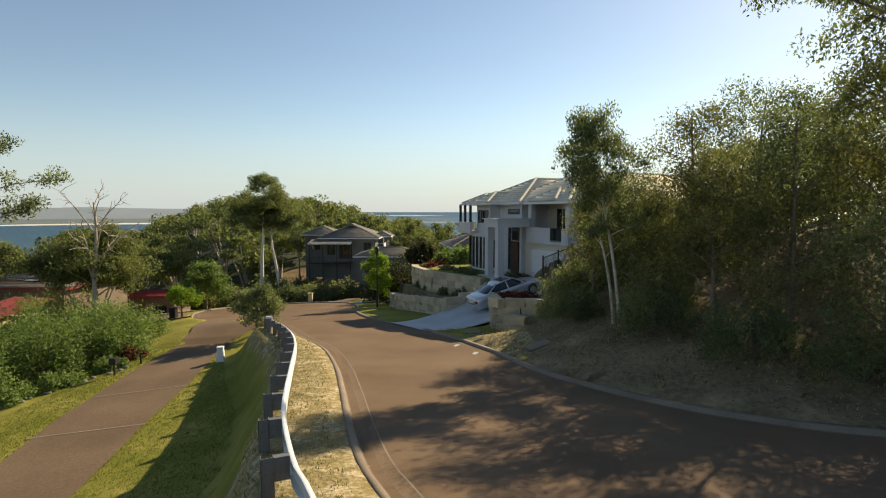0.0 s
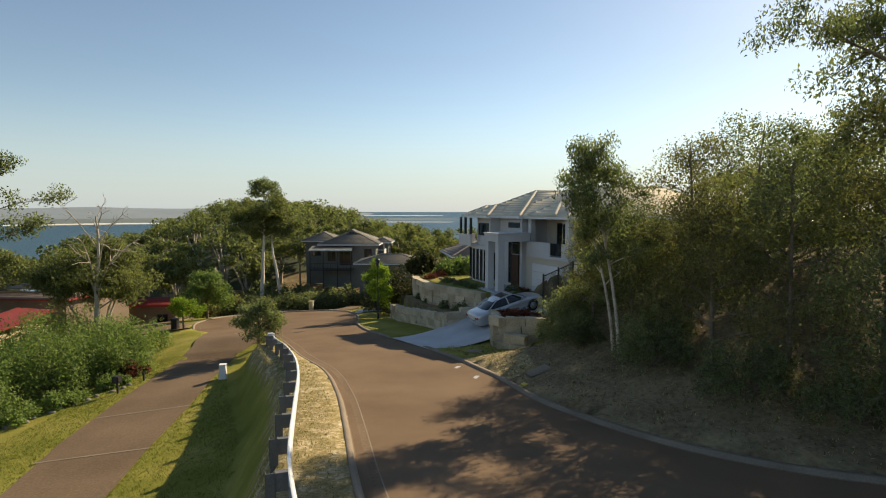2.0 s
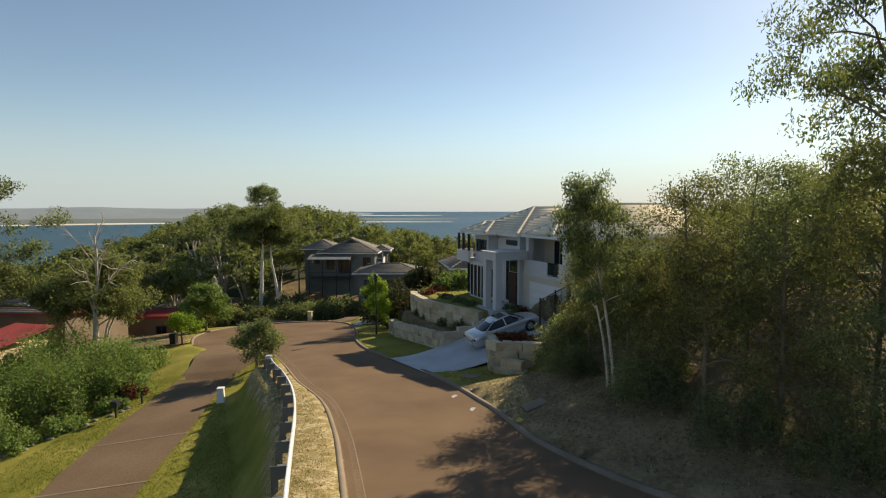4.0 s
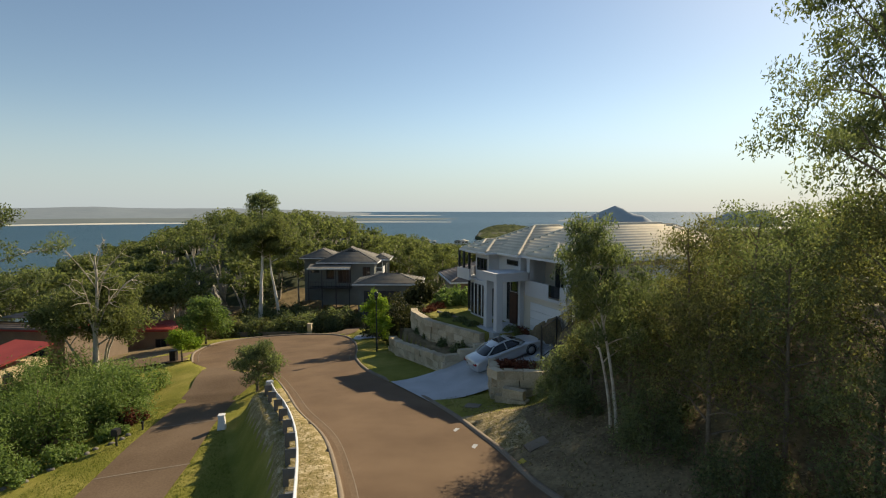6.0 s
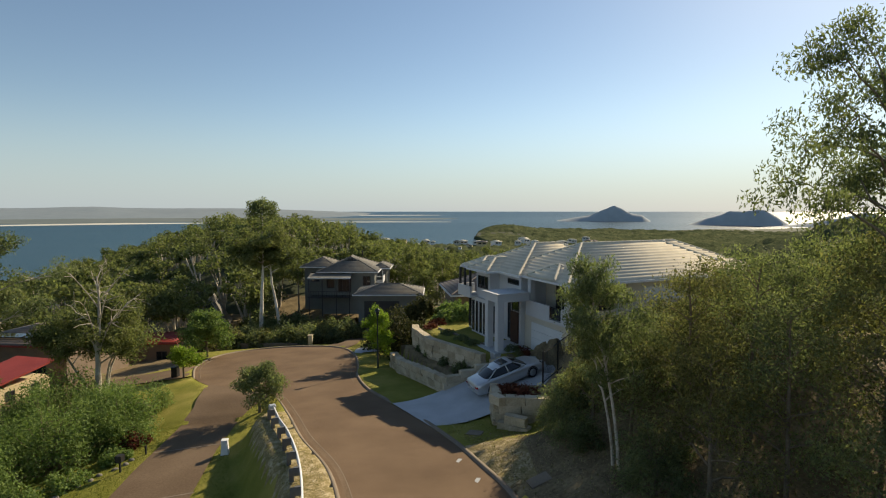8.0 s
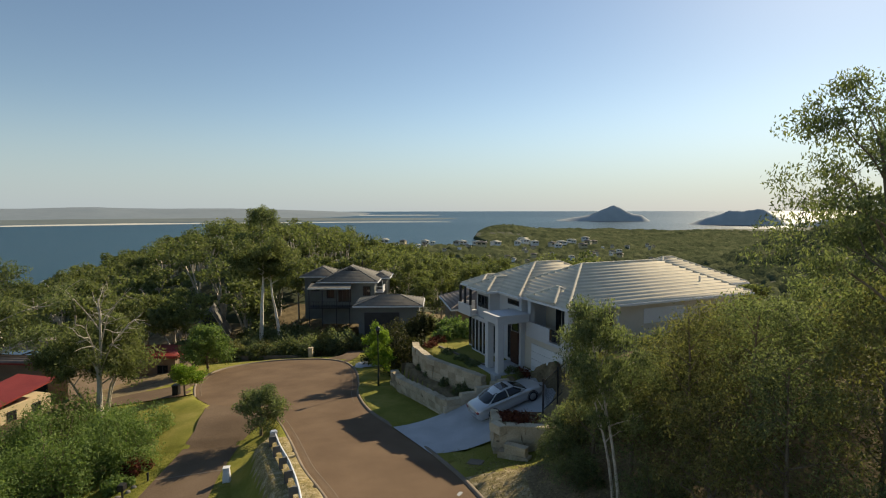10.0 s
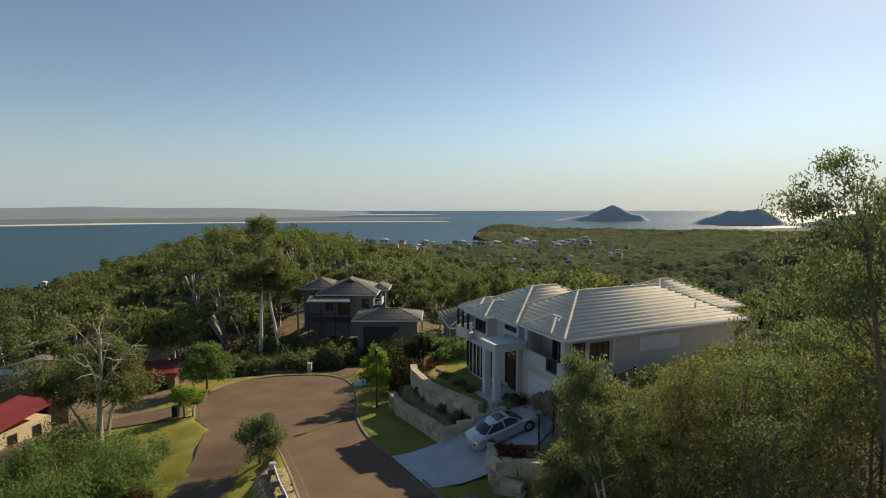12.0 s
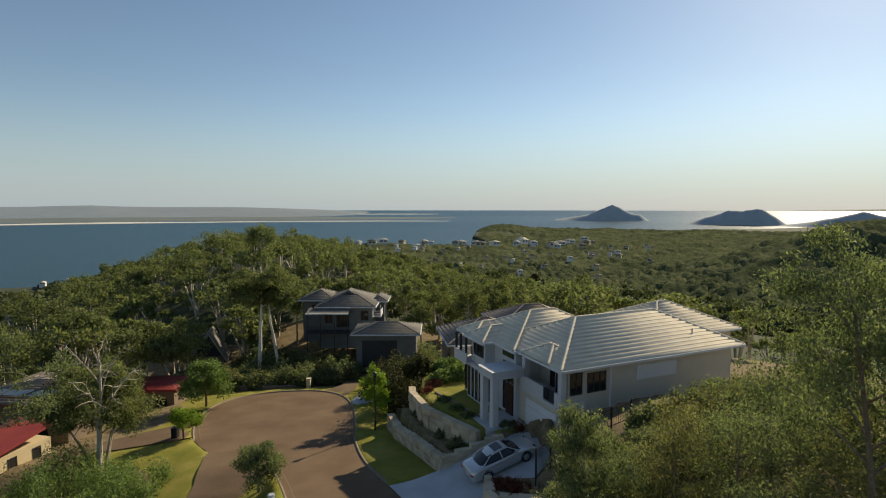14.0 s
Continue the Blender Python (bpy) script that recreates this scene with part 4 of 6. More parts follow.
# the grey house at the end of the street; local x to the east, y away
grey = plain_house("house", Matrix.Translation((-18.6, 79.6, 0)), [(-3.6, 4.0, 1.2, 10.0, 4.45), (0, 0, 8.2, 9.4, 4.1), (7.6, 4.6, 9.6, 9.6, 4.15)], GREY_CLAD, TILE_GREY, "grey two-storey timber house with a grey hip roof", -2.5, 4.0, 0.42,
                   [(1, 0.0, 0.8, 2.0, 1.5, 3.1, -1), (1, 0.0, 2.6, 4.6, 0.9, 3.2, -1, 2), (1, 0.0, 6.4, 7.6, 1.9, 3.4, -1), (1, 4.0, -2.6, -1.2, 2.0, 3.6, -1)], 0.55)
bm = bmesh.new()
gable = [bm.verts.new(p) for p in ((2.3, 2.6, 5.25), (5.9, 2.6, 5.25), (4.1, 2.6, 6.3), (2.3, 5.2, 5.25), (5.9, 5.2, 5.25), (4.1, 5.2, 6.3))]
for f in ((0, 1, 2), (5, 4, 3), (0, 2, 5, 3), (2, 1, 4, 5), (1, 0, 3, 4)):
    bm.faces.new([gable[i] for i in f])
part("gablet", bm, TILE_GREY, grey)
part("gable_vent", boxes((3.3, 2.55, 5.4, 4.9, 2.6, 5.65), (3.7, 2.55, 5.65, 4.5, 2.6, 5.9)), FRAME, grey, "dark louvred gable vent")
bm = boxes((-1.6, -2.1, 3.3, 4.8, 0.0, 3.42))
for v in bm.verts:
    v.co.z += 0.22 * (v.co.y + 2.1)
part("verandah_roof", bm, TILE_GREY, grey)
part("verandah_edge", boxes((-1.65, -2.2, 3.24, 4.85, -2.1, 3.44)), WHITE_PAINT, grey)
for x in (-1.5, 0.5, 2.6, 4.6):
    part("verandah_post", boxes((x, -2.0, -2.5, x + 0.12, -1.88, 3.3)), FRAME, grey)
part("verandah_deck", boxes((-1.6, -2.1, 0.3, 4.8, 0.0, 0.45)), FRAME, grey)
part("verandah_rail", boxes((-1.6, -2.05, 1.3, 4.8, -2.0, 1.36), *[(-1.6 + 0.4 * k, -2.04, 0.45, -1.56 + 0.4 * k, -2.01, 1.3) for k in range(17)]), FRAME, grey)
part("balcony_rail", boxes((8.2, 1.0, 2.2, 9.4, 4.0, 2.3), (9.3, 1.0, 2.3, 9.4, 4.0, 3.2), (8.25, 1.0, 3.1, 9.4, 1.08, 3.2), (9.3, 1.0, 3.2, 9.4, 1.1, 4.1)), WHITE_PAINT, grey)
part("flue", boxes((5.6, 4.3, 6.2, 5.8, 4.5, 7.0)), BLACK_METAL, grey)
garage = plain_house("garage", Matrix.Translation((-11.4, 70.0, 0)), [(0, 0, 8.2, 5.4, 2.15)], GREY_CLAD, TILE_GREY, "grey garage with a low grey hip roof", -3.0, 2.15, 0.3)
part("garage_door", boxes((0.8, -0.06, -2.6, 5.6, 0.0, 1.2)), FRAME, garage, "dark garage door")
# brown-roofed neighbour below the white house
plain_house("house", Matrix.Translation((1.5, 56.5, 0)) @ Matrix.Rotation(radians(8), 4, "Z"), [(0, 0, 9, 8, 4.3), (7, 5, 17, 13, 4.8)], BRICK_DULL, TILE_BROWN, "low brown-tiled house behind the white house", -4.0, 4.5, 0.42,
            [(1, 0.0, 1.0, 3.0, 1.5, 3.2, -1), (0, 0.0, 2.0, 4.0, 1.5, 3.2, -1)])
# red-roofed houses down the slope
red = plain_house("house", Matrix.Translation((-44.2, 47.5, 0)) @ Matrix.Rotation(radians(-6), 4, "Z"), [(0, 0, 10, 8, 1.3)], BRICK_DULL, TILE_BROWN, "brown house with red gutters below the street", -5.0, 1.3, 0.22, [(1, 0.0, 5, 8, -2.2, -0.6, -1, 2)], 0.4, False)
for k in range(2):
    panel = part("solar_panel", boxes((1.2 + 4.4 * k, 0.3, 1.85, 5.2 + 4.4 * k, 1.9, 1.9), m=Matrix.Translation((0, 0, 0))), GLASS, red, "dark solar panel")
plain_house("house", Matrix.Translation((-36.6, 57.6, 0)) @ Matrix.Rotation(radians(4), 4, "Z"), [(0, 0, 6.2, 4.4, -1.35)], BRICK_DULL, ROOF_RED, "brown house with red metal roof beside the street", -5.0, -1.35, 0.06, [(1, 0.0, 4.2, 5.4, -3.6, -2.4, -1, 1)], 0.4, False)
lodge = holder("house", Matrix.Translation((-35.4, 78.5, 0)) @ Matrix.Rotation(radians(18), 4, "Z"), "dark house with a steep gabled roof among the gums", "house")
part("wall", boxes((-2.2, 0.4, -7.0, 2.0, 6.0, -3.6)), BRICK_DULL, lodge)
bm = bmesh.new()
hood = [bm.verts.new(p) for y in (0.0, 6.5) for p in ((-3.1, y, -3.9), (0.0, y, 0.0), (2.6, y, -4.6), (2.35, y, -4.7), (0.0, y, -0.3), (-2.9, y, -4.05))]
for i in range(6):
    bm.faces.new([hood[i], hood[(i + 1) % 6], hood[6 + (i + 1) % 6], hood[6 + i]])
bm.faces.new(hood[:6][::-1])
bm.faces.new(hood[6:])
bmesh.ops.recalc_face_normals(bm, faces=bm.faces[:])
part("roof", bm, TILE_GREY, lodge, "steep dark grey roof")
bm = bmesh.new()
face = [bm.verts.new(p) for y in (0.5, 0.7) for p in ((-2.8, y, -4.1), (2.3, y, -4.7), (0.0, y, -0.35))]
for f in ((0, 1, 2), (5, 4, 3), (0, 3, 4, 1), (1, 4, 5, 2), (2, 5, 3, 0)):
    bm.faces.new([face[i] for i in f])
part("gable_wall", bm, FRAME, lodge, "dark boarded gable")
bm = boxes((0, -0.06, -0.03, 5.25, 0.0, 0.08))
bm.transform(Matrix.Translation((0.0, 0.0, -0.12)) @ Matrix.Rotation(math.atan2(4.6, 2.6), 4, "Y"))
part("bargeboard", bm, RENDER_BEIGE, lodge)
annexe = holder("annexe", Matrix.Translation((-38.6, 40.4, 0)) @ Matrix.Rotation(radians(-14), 4, "Z"), "cream annexe with a red skillion roof", "house")
part("wall", boxes((0, 0, -5, 3.6, 4.6, -0.55)), CREAM, annexe)
bm = bmesh.new()
vs = box(bm, -0.4, -0.5, -0.35, 3.9, 5.0, -0.2)
for v in vs:
    v.co.z += 0.28 * (v.co.y + 0.5) * 0.6
part("roof", bm, ROOF_RED, annexe, "red metal skillion roof")
window(annexe, 0, 3.6, 1.0, 1.7, -2.2, -0.9, 1, 0)
window(annexe, 0, 3.6, 3.0, 3.7, -2.2, -0.9, 1, 0)


# ---- stone walls ----
def stone_wall(line, top, bottom, label, thick=0.42, length=0.95, course=0.46, seed=1):
    """A dry wall of split sandstone blocks along a line; top and bottom are heights at its two ends."""
    e = holder("retaining_wall", Matrix(), label, "wall", "sandstone retaining walls")
    r = np.random.default_rng(seed)
    line = np.asarray(line, float)
    seg = np.linalg.norm(np.diff(line, axis=0), axis=1)
    s_all = np.concatenate([[0], np.cumsum(seg)])
    total = s_all[-1]
    shapes = []
    for k in range(4):
        bm = bmesh.new()
        vs = box(bm, -0.5, -0.5, 0, 0.5, 0.5, 1)
        bmesh.ops.subdivide_edges(bm, edges=bm.edges[:], cuts=1, use_grid_fill=True)
        for v in bm.verts:
            v.co += Vector(r.uniform(-0.035, 0.035, 3))
        me = bpy.data.meshes.new("stone_block")
        bm.to_mesh(me)
        bm.free()
        me.materials.append(SANDSTONE)
        shapes.append(me)
    rows = int(math.ceil(max(top[0] - bottom[0], top[1] - bottom[1]) / course))
    for row in range(rows):
        s = -r.uniform(0, 0.5)
        while s < total:
            L = length * r.uniform(0.75, 1.3)
            c = min(max(s + L / 2, 0), total)
            x, y = np.interp(c, s_all, line[:, 0]), np.interp(c, s_all, line[:, 1])
            x2, y2 = np.interp(c + 0.1, s_all, line[:, 0]), np.interp(c + 0.1, s_all, line[:, 1])
            x1, y1 = np.interp(c - 0.1, s_all, line[:, 0]), np.interp(c - 0.1, s_all, line[:, 1])
            tz = top[0] + (top[1] - top[0]) * c / total
            bz = bottom[0] + (bottom[1] - bottom[0]) * c / total
            z = tz - course * (row + 1)
            if z + course > bz:
                ob = new("stone_block", shapes[r.integers(0, 4)])
                ob.parent = e
                ob.matrix_basis = Matrix.Translation((x, y, z)) @ Matrix.Rotation(math.atan2(y2 - y1, x2 - x1), 4, "Z") @ Matrix.Diagonal((L * 0.985, thick * r.uniform(0.9, 1.1), course * 0.985, 1))
            s += L
    return e


stone_wall([(-4.25, 44.3), (-3.4, 41.3), (-2.25, 39.1), (0.35, 33.95)], (1.2, 2.4), (-0.5, 0.6), "long wall of cream sandstone blocks beside the lawn", thick=0.6, seed=1)
stone_wall([(0.35, 33.9), (3.1, 34.9), (4.1, 35.1)], (2.5, 3.45), (1.6, 2.6), "sandstone return wall along the pale driveway", seed=2)
stone_wall([(-2.4, 44.4), (-2.3, 43.3), (-0.9, 39.7), (2.4, 35.7)], (3.65, 3.65), (1.8, 2.3), "upper sandstone wall round the front lawn", thick=0.55, seed=3)
stone_wall([(2.85, 28.9), (2.85, 27.2), (5.6, 26.9)], (3.65, 3.65), (1.9, 2.6), "sandstone planter wall beside the driveway", thick=0.5, seed=4)
stone_wall([(3.2, 26.5), (3.9, 26.1)], (2.95, 2.9), (2.0, 2.2), "short sandstone pier below the planter", thick=0.5, seed=5)
part_edge = tagged(part("garden_edging", boxes((-0.08, 0, 3.5, 0.08, 6.4, 3.68), m=Matrix.Translation((-0.35, 43.3, 0)) @ Matrix.Rotation(radians(-148), 4, "Z")), CONCRETE, None), "pale concrete edging of the front lawn", "edging")
soil = tagged(part("planter_bed", boxes((3.1, 27.15, 2.2, 5.6, 29.2, 3.5)), EARTH, None), "planter bed of brown soil and mulch", "planter")


# ---- guard rail ----
RAIL = smooth_line([(-0.2, 1.0), (-1.0, 4.0), (-1.55, 5.81), (-2.0, 6.71), (-2.46, 7.86), (-3.03, 9.48), (-3.55, 11.34), (-4.25, 14.08), (-5.4, 18.53), (-6.54, 21.98), (-7.9, 25.2), (-9.0, 27.4), (-10.1, 29.9)], 0.5)
guard_rail = holder("guard_rail", Matrix(), "galvanised steel W-beam guard rail on dark posts", "guard rail")
way = np.gradient(RAIL, axis=0)
way /= np.linalg.norm(way, axis=1)[:, None]
out = np.stack([way[:, 1], -way[:, 0]], 1)
w_profile = [(0.0, 0.155), (0.035, 0.15), (0.08, 0.11), (0.08, 0.06), (0.02, 0.02), (0.02, -0.02), (0.08, -0.06), (0.08, -0.11), (0.035, -0.15), (0.0, -0.155)]
w_profile += [(o - 0.008, h) for o, h in w_profile[::-1]]
V = []
for p, o in zip(RAIL, out):
    zc = float(road_z(p[0], p[1])) + 0.52
    for d, h in w_profile:
        V.append((p[0] + o[0] * d, p[1] + o[1] * d, zc + h))
k = len(w_profile)
i, j = np.meshgrid(np.arange(len(RAIL) - 1), np.arange(k), indexing="ij")
j2 = (j + 1) % k
link_mesh("beam", V, np.stack([i * k + j, i * k + j2, (i + 1) * k + j2, (i + 1) * k + j], -1).reshape(-1, 4), GALVANISED, guard_rail, "pale galvanised W-shaped beam", smooth=False)
s_all = np.concatenate([[0], np.cumsum(np.linalg.norm(np.diff(RAIL, axis=0), axis=1))])
posts = np.arange(0.6, s_all[-1], 1.95)
for n, s in enumerate(posts):
    x, y = np.interp(s, s_all, RAIL[:, 0]), np.interp(s, s_all, RAIL[:, 1])
    ox, oy = np.interp(s, s_all, out[:, 0]), np.interp(s, s_all, out[:, 1])
    m = Matrix.Translation((x, y, float(road_z(x, y)))) @ Matrix.Rotation(math.atan2(oy, ox), 4, "Z")
    part("post", boxes((-0.40, -0.06, -0.9, -0.22, -0.048, 0.72), (-0.40, -0.06, -0.9, -0.388, 0.06, 0.72), (-0.232, -0.06, -0.9, -0.22, 0.06, 0.72), m=m), STEEL_DARK, guard_rail, "dark weathered steel post")
    part("spacer", boxes((-0.22, -0.05, 0.36, -0.005, -0.04, 0.70), (-0.22, -0.05, 0.69, -0.005, 0.08, 0.70), (-0.22, 0.07, 0.36, -0.005, 0.08, 0.70), m=m), STEEL_DARK, guard_rail)
x, y = RAIL[-1]
m = Matrix.Translation((x, y, float(road_z(x, y)))) @ Matrix.Rotation(math.atan2(out[-1][1], out[-1][0]), 4, "Z")
part("end_terminal", boxes((-0.25, -0.05, 0.28, 0.16, 0.35, 0.76), bevel=0.05, m=m), GALVANISED, guard_rail, "rounded rail end")


# ---- street furniture ----
LAMP_GREEN = material("dark_green_paint", (0.012, 0.022, 0.016), (0.025, 0.038, 0.028), 3, 30, 0.45, 0.05, 0.002)
lamp = holder("street_lamp", Matrix.Translation((-5.6, 43.75, float(ground_z(-5.6, 43.75)))), "dark green post-top street lamp on the lawn", "street lamp")
link_mesh("pole", *tube([(0, 0, -0.2), (0, 0, 0.9), (0, 0, 0.95), (0, 0, 4.5)], [0.085, 0.08, 0.055, 0.045], 10), LAMP_GREEN, lamp, smooth=True)
link_mesh("collar", *tube([(0, 0, 4.42), (0, 0, 4.5), (0, 0, 4.62), (0, 0, 4.66)], [0.05, 0.10, 0.14, 0.06], 10), LAMP_GREEN, lamp, smooth=True)
link_mesh("lantern", *tube([(0, 0, 4.64), (0, 0, 4.7), (0, 0, 4.98), (0, 0, 5.0)], [0.10, 0.14, 0.19, 0.10], 10), GLASS, lamp, "dull glass lantern")
link_mesh("cap", *tube([(0, 0, 4.98), (0, 0, 5.02), (0, 0, 5.12), (0, 0, 5.2)], [0.21, 0.22, 0.12, 0.01], 10), LAMP_GREEN, lamp, smooth=True)

pillar = holder("service_pillar", Matrix.Translation((-12.35, 28.3, float(ground_z(-12.35, 28.3)))) @ Matrix.Rotation(radians(12), 4, "Z"), "pale green-white service pillar on the lower lawn", "service pillar")
bm = boxes((-0.22, -0.22, -0.1, 0.22, 0.22, 0.78))
for v in bm.verts:
    if v.co.z > 0.5:
        v.co.x *= 0.72
        v.co.y *= 0.72
bmesh.ops.bevel(bm, geom=bm.edges[:], offset=0.03, segments=2, affect="EDGES")
part("body", bm, WHITE_PAINT, pillar)
part("cap", boxes((-0.19, -0.19, 0.765, 0.19, 0.19, 0.83), bevel=0.02), WHITE_PAINT, pillar)

for (x, y, h) in ((-17.45, 27.0, 0.95), (-17.2, 29.0, 0.5)):
    mb = holder("letterbox", Matrix.Translation((x, y, float(ground_z(x, y)))), "small dark letterbox on a post beside the drive" if h > 0.6 else "short dark post beside the drive", "letterbox" if h > 0.6 else "post")
    part("post", boxes((-0.04, -0.04, -0.1, 0.04, 0.04, h * 0.75)), BLACK_METAL, mb)
    part("box", boxes((-0.17, -0.2, h * 0.62, 0.17, 0.2, h), bevel=0.03) if h > 0.6 else boxes((-0.05, -0.05, h * 0.75, 0.05, 0.05, h)), BLACK_METAL, mb)

pit = tagged(part("pit_lid", boxes((-0.45, -0.3, 0, 0.45, 0.3, 0.07), bevel=0.015, m=pose(3.6, 19.3, float(ground_z(3.6, 19.3)) - 0.01, 0, -18, 15)), CONCRETE, None), "grey concrete pit lid on the leaf litter", "pit lid")
for x, y, a in ((0.55, 22.6, -28), (1.25, 20.4, -22)):
    tagged(part("kerb_marker", boxes((-0.28, -0.09, -0.02, 0.28, 0.09, 0.008), m=pose(x, y, float(road_z(x, y)), -6.7, 0, 90 + a)), DRIVE_PALE, None), "short worn white paint mark by the kerb", "road marking", "paint marks by the kerb", kind="structure")
scrap = tagged(part("litter_scrap", boxes((-0.22, -0.14, 0, 0.0, 0.14, 0.03), (0.0, -0.12, 0.01, 0.2, 0.12, 0.06), bevel=0.012, m=pose(2.85, 18.4, float(ground_z(2.85, 18.4)), 4, -16, 30)), material("yellow_plastic", (0.45, 0.33, 0.04), (0.55, 0.42, 0.07), 4, 30, 0.6, 0.2, 0.01), None), "crumpled yellow plastic scrap on the bank", "litter")
pit2 = tagged(part("pit_lid", boxes((-0.4, -0.3, 0, 0.4, 0.3, 0.05), bevel=0.012, m=pose(1.55, 26.0, float(ground_z(1.55, 26.0)) - 0.005, 0, -4, -25)), CONCRETE, None), "grey concrete pit lid set in the grass", "pit lid")
sign = holder("marker_post", pose(7.35, 8.6, float(ground_z(7.35, 8.6)), 0, 0, 0), "small white marker plate on the bank", "marker")
part("plate", boxes((-0.11, -0.01, 0.16, 0.11, 0.01, 0.25)), WHITE_PAINT, sign)
part("bars", boxes((-0.08, -0.016, 0.19, 0.05, -0.01, 0.215)), BLACK_METAL, sign, "dark bar of writing")
part("post", boxes((-0.015, 0.01, -0.1, 0.015, 0.03, 0.22)), BLACK_METAL, sign)
stone_post = holder("stone_post", Matrix.Translation((-16.3, 63.2, float(ground_z(-16.3, 63.2)))), "pale stone gatepost at the end of the street", "post")
part("shaft", boxes((-0.25, -0.25, -0.3, 0.25, 0.25, 1.15), bevel=0.03), SANDSTONE, stone_post)
part("cap", boxes((-0.3, -0.3, 1.15, 0.3, 0.3, 1.25), bevel=0.02), SANDSTONE, stone_post)
kerb_wall = tagged(part("low_wall", boxes((-26, 64.3, -4, -17.2, 64.6, float(ground_z(-21, 64.4)) + 0.4), bevel=0.02), CONCRETE, None), "low pale garden wall round the turning circle", "wall")
bins = holder("wheelie_bin", Matrix.Translation((-23.6, 44.9, float(ground_z(-23.6, 44.9)))), "dark wheelie bin beside the small tree", "bin")
part("body", boxes((-0.25, -0.28, 0.04, 0.25, 0.28, 0.95), bevel=0.03), BLACK_METAL, bins)
part("lid", boxes((-0.28, -0.32, 0.95, 0.28, 0.3, 1.02), bevel=0.02), BLACK_METAL, bins)
statue = tagged(part("garden_ornament", boxes((-0.12, -0.1, 0, 0.12, 0.1, 0.5), (-0.07, -0.07, 0.5, 0.07, 0.07, 1.7), (-0.16, -0.1, 1.1, 0.16, 0.1, 1.35), bevel=0.03, m=Matrix.Translation((-14.2, 68.0, float(ground_z(-14.2, 68.0))))), WHITE_PAINT, None), "slim white garden ornament before the hedge", "ornament")


def bar_fence(pts, height, label, gap=0.11):
    """A fence of slim black uprights between posts along a ground line."""
    e = holder("fence", Matrix(), label, "fence")
    pts = [Vector(p) for p in pts]
    for a, b in zip(pts, pts[1:]):
        d = b - a
        L = math.hypot(d.x, d.y)
        yaw = math.atan2(d.y, d.x)
        for f in (0.0, 1.0):
            p = a.lerp(b, f)
            if f == 0.0 or b == pts[-1]:
                part("post", boxes((-0.035, -0.035, -0.3, 0.035, 0.035, height + 0.08), m=Matrix.Translation(p) @ Matrix.Rotation(yaw, 4, "Z")), BLACK_METAL, e)
        for h in (0.12, height - 0.08):
            bm = boxes((0, -0.02, 0, L, 0.02, 0.04))
            for v in bm.verts:
                v.co.z += d.z * v.co.x / L + h
            bm.transform(Matrix.Translation(a) @ Matrix.Rotation(yaw, 4, "Z"))
            part("rail", bm, BLACK_METAL, e)
        for q in np.arange(gap, L, gap):
            p = a.lerp(b, q / L)
            part("upright", boxes((-0.009, -0.009, 0.1, 0.009, 0.009, height), m=Matrix.Translation(p)), BLACK_METAL, e)
    return e


bar_fence([(5.45, 28.1, 3.9), (6.6, 29.6, 4.1), (7.9, 31.4, 4.3)], 1.85, "black metal gate and bar fence beside the garage", 0.14)
bar_fence([(9.0, 29.5, 6.0), (10.2, 29.6, 6.35), (11.5, 30.0, 6.65)], 1.25, "black bar fence on the bank beside the house", 0.16)
part_wall = tagged(part("side_retaining_wall", boxes((8.2, 29.9, 2.6, 8.5, 32.4, 6.1), bevel=0.03), RENDER_BEIGE, None), "rendered retaining wall beside the garage", "wall")


# ---- car ----
CAR_PAINT = material("silver_car_paint", (0.50, 0.51, 0.52), (0.58, 0.59, 0.60), 2, 60, 0.28, 0.0, metal=0.55, spec=0.6)
TYRE = material("black_rubber", (0.012, 0.012, 0.012), (0.025, 0.025, 0.025), 5, 60, 0.85, 0.1, 0.003)
RIM = material("alloy_rim", (0.35, 0.36, 0.37), (0.45, 0.46, 0.47), 5, 60, 0.35, 0.0, metal=0.9)
TAIL = material("red_tail_lamp", (0.30, 0.01, 0.01), (0.40, 0.02, 0.015), 5, 60, 0.2, 0.0)


def car_body(stations):
    """Skin lofted over stations of (y, half width, bottom, belt, top half width, top)."""
    V, F = [], []
    for y, w, b, belt, tw, t in stations:
        h = belt - b
        ring = [(-w * 0.86, b), (-w * 0.97, b + 0.12 * h), (-w, b + 0.5 * h), (-w * 0.985, b + 0.8 * h), (-w * 0.93, belt), (-tw, t - 0.04), (-tw * 0.75, t), (0, t + 0.015)]
        ring += [(-x, z) for x, z in ring[-2::-1]]
        V += [(x, y, z) for x, z in ring]
    k = 15
    for s in range(len(stations) - 1):
        for j in range(k - 1):
            F.append((s * k + j, s * k + j + 1, (s + 1) * k + j + 1, (s + 1) * k + j))
        F.append((s * k + k - 1, s * k, (s + 1) * k, (s + 1) * k + k - 1))
    return np.array(V), np.array(F)


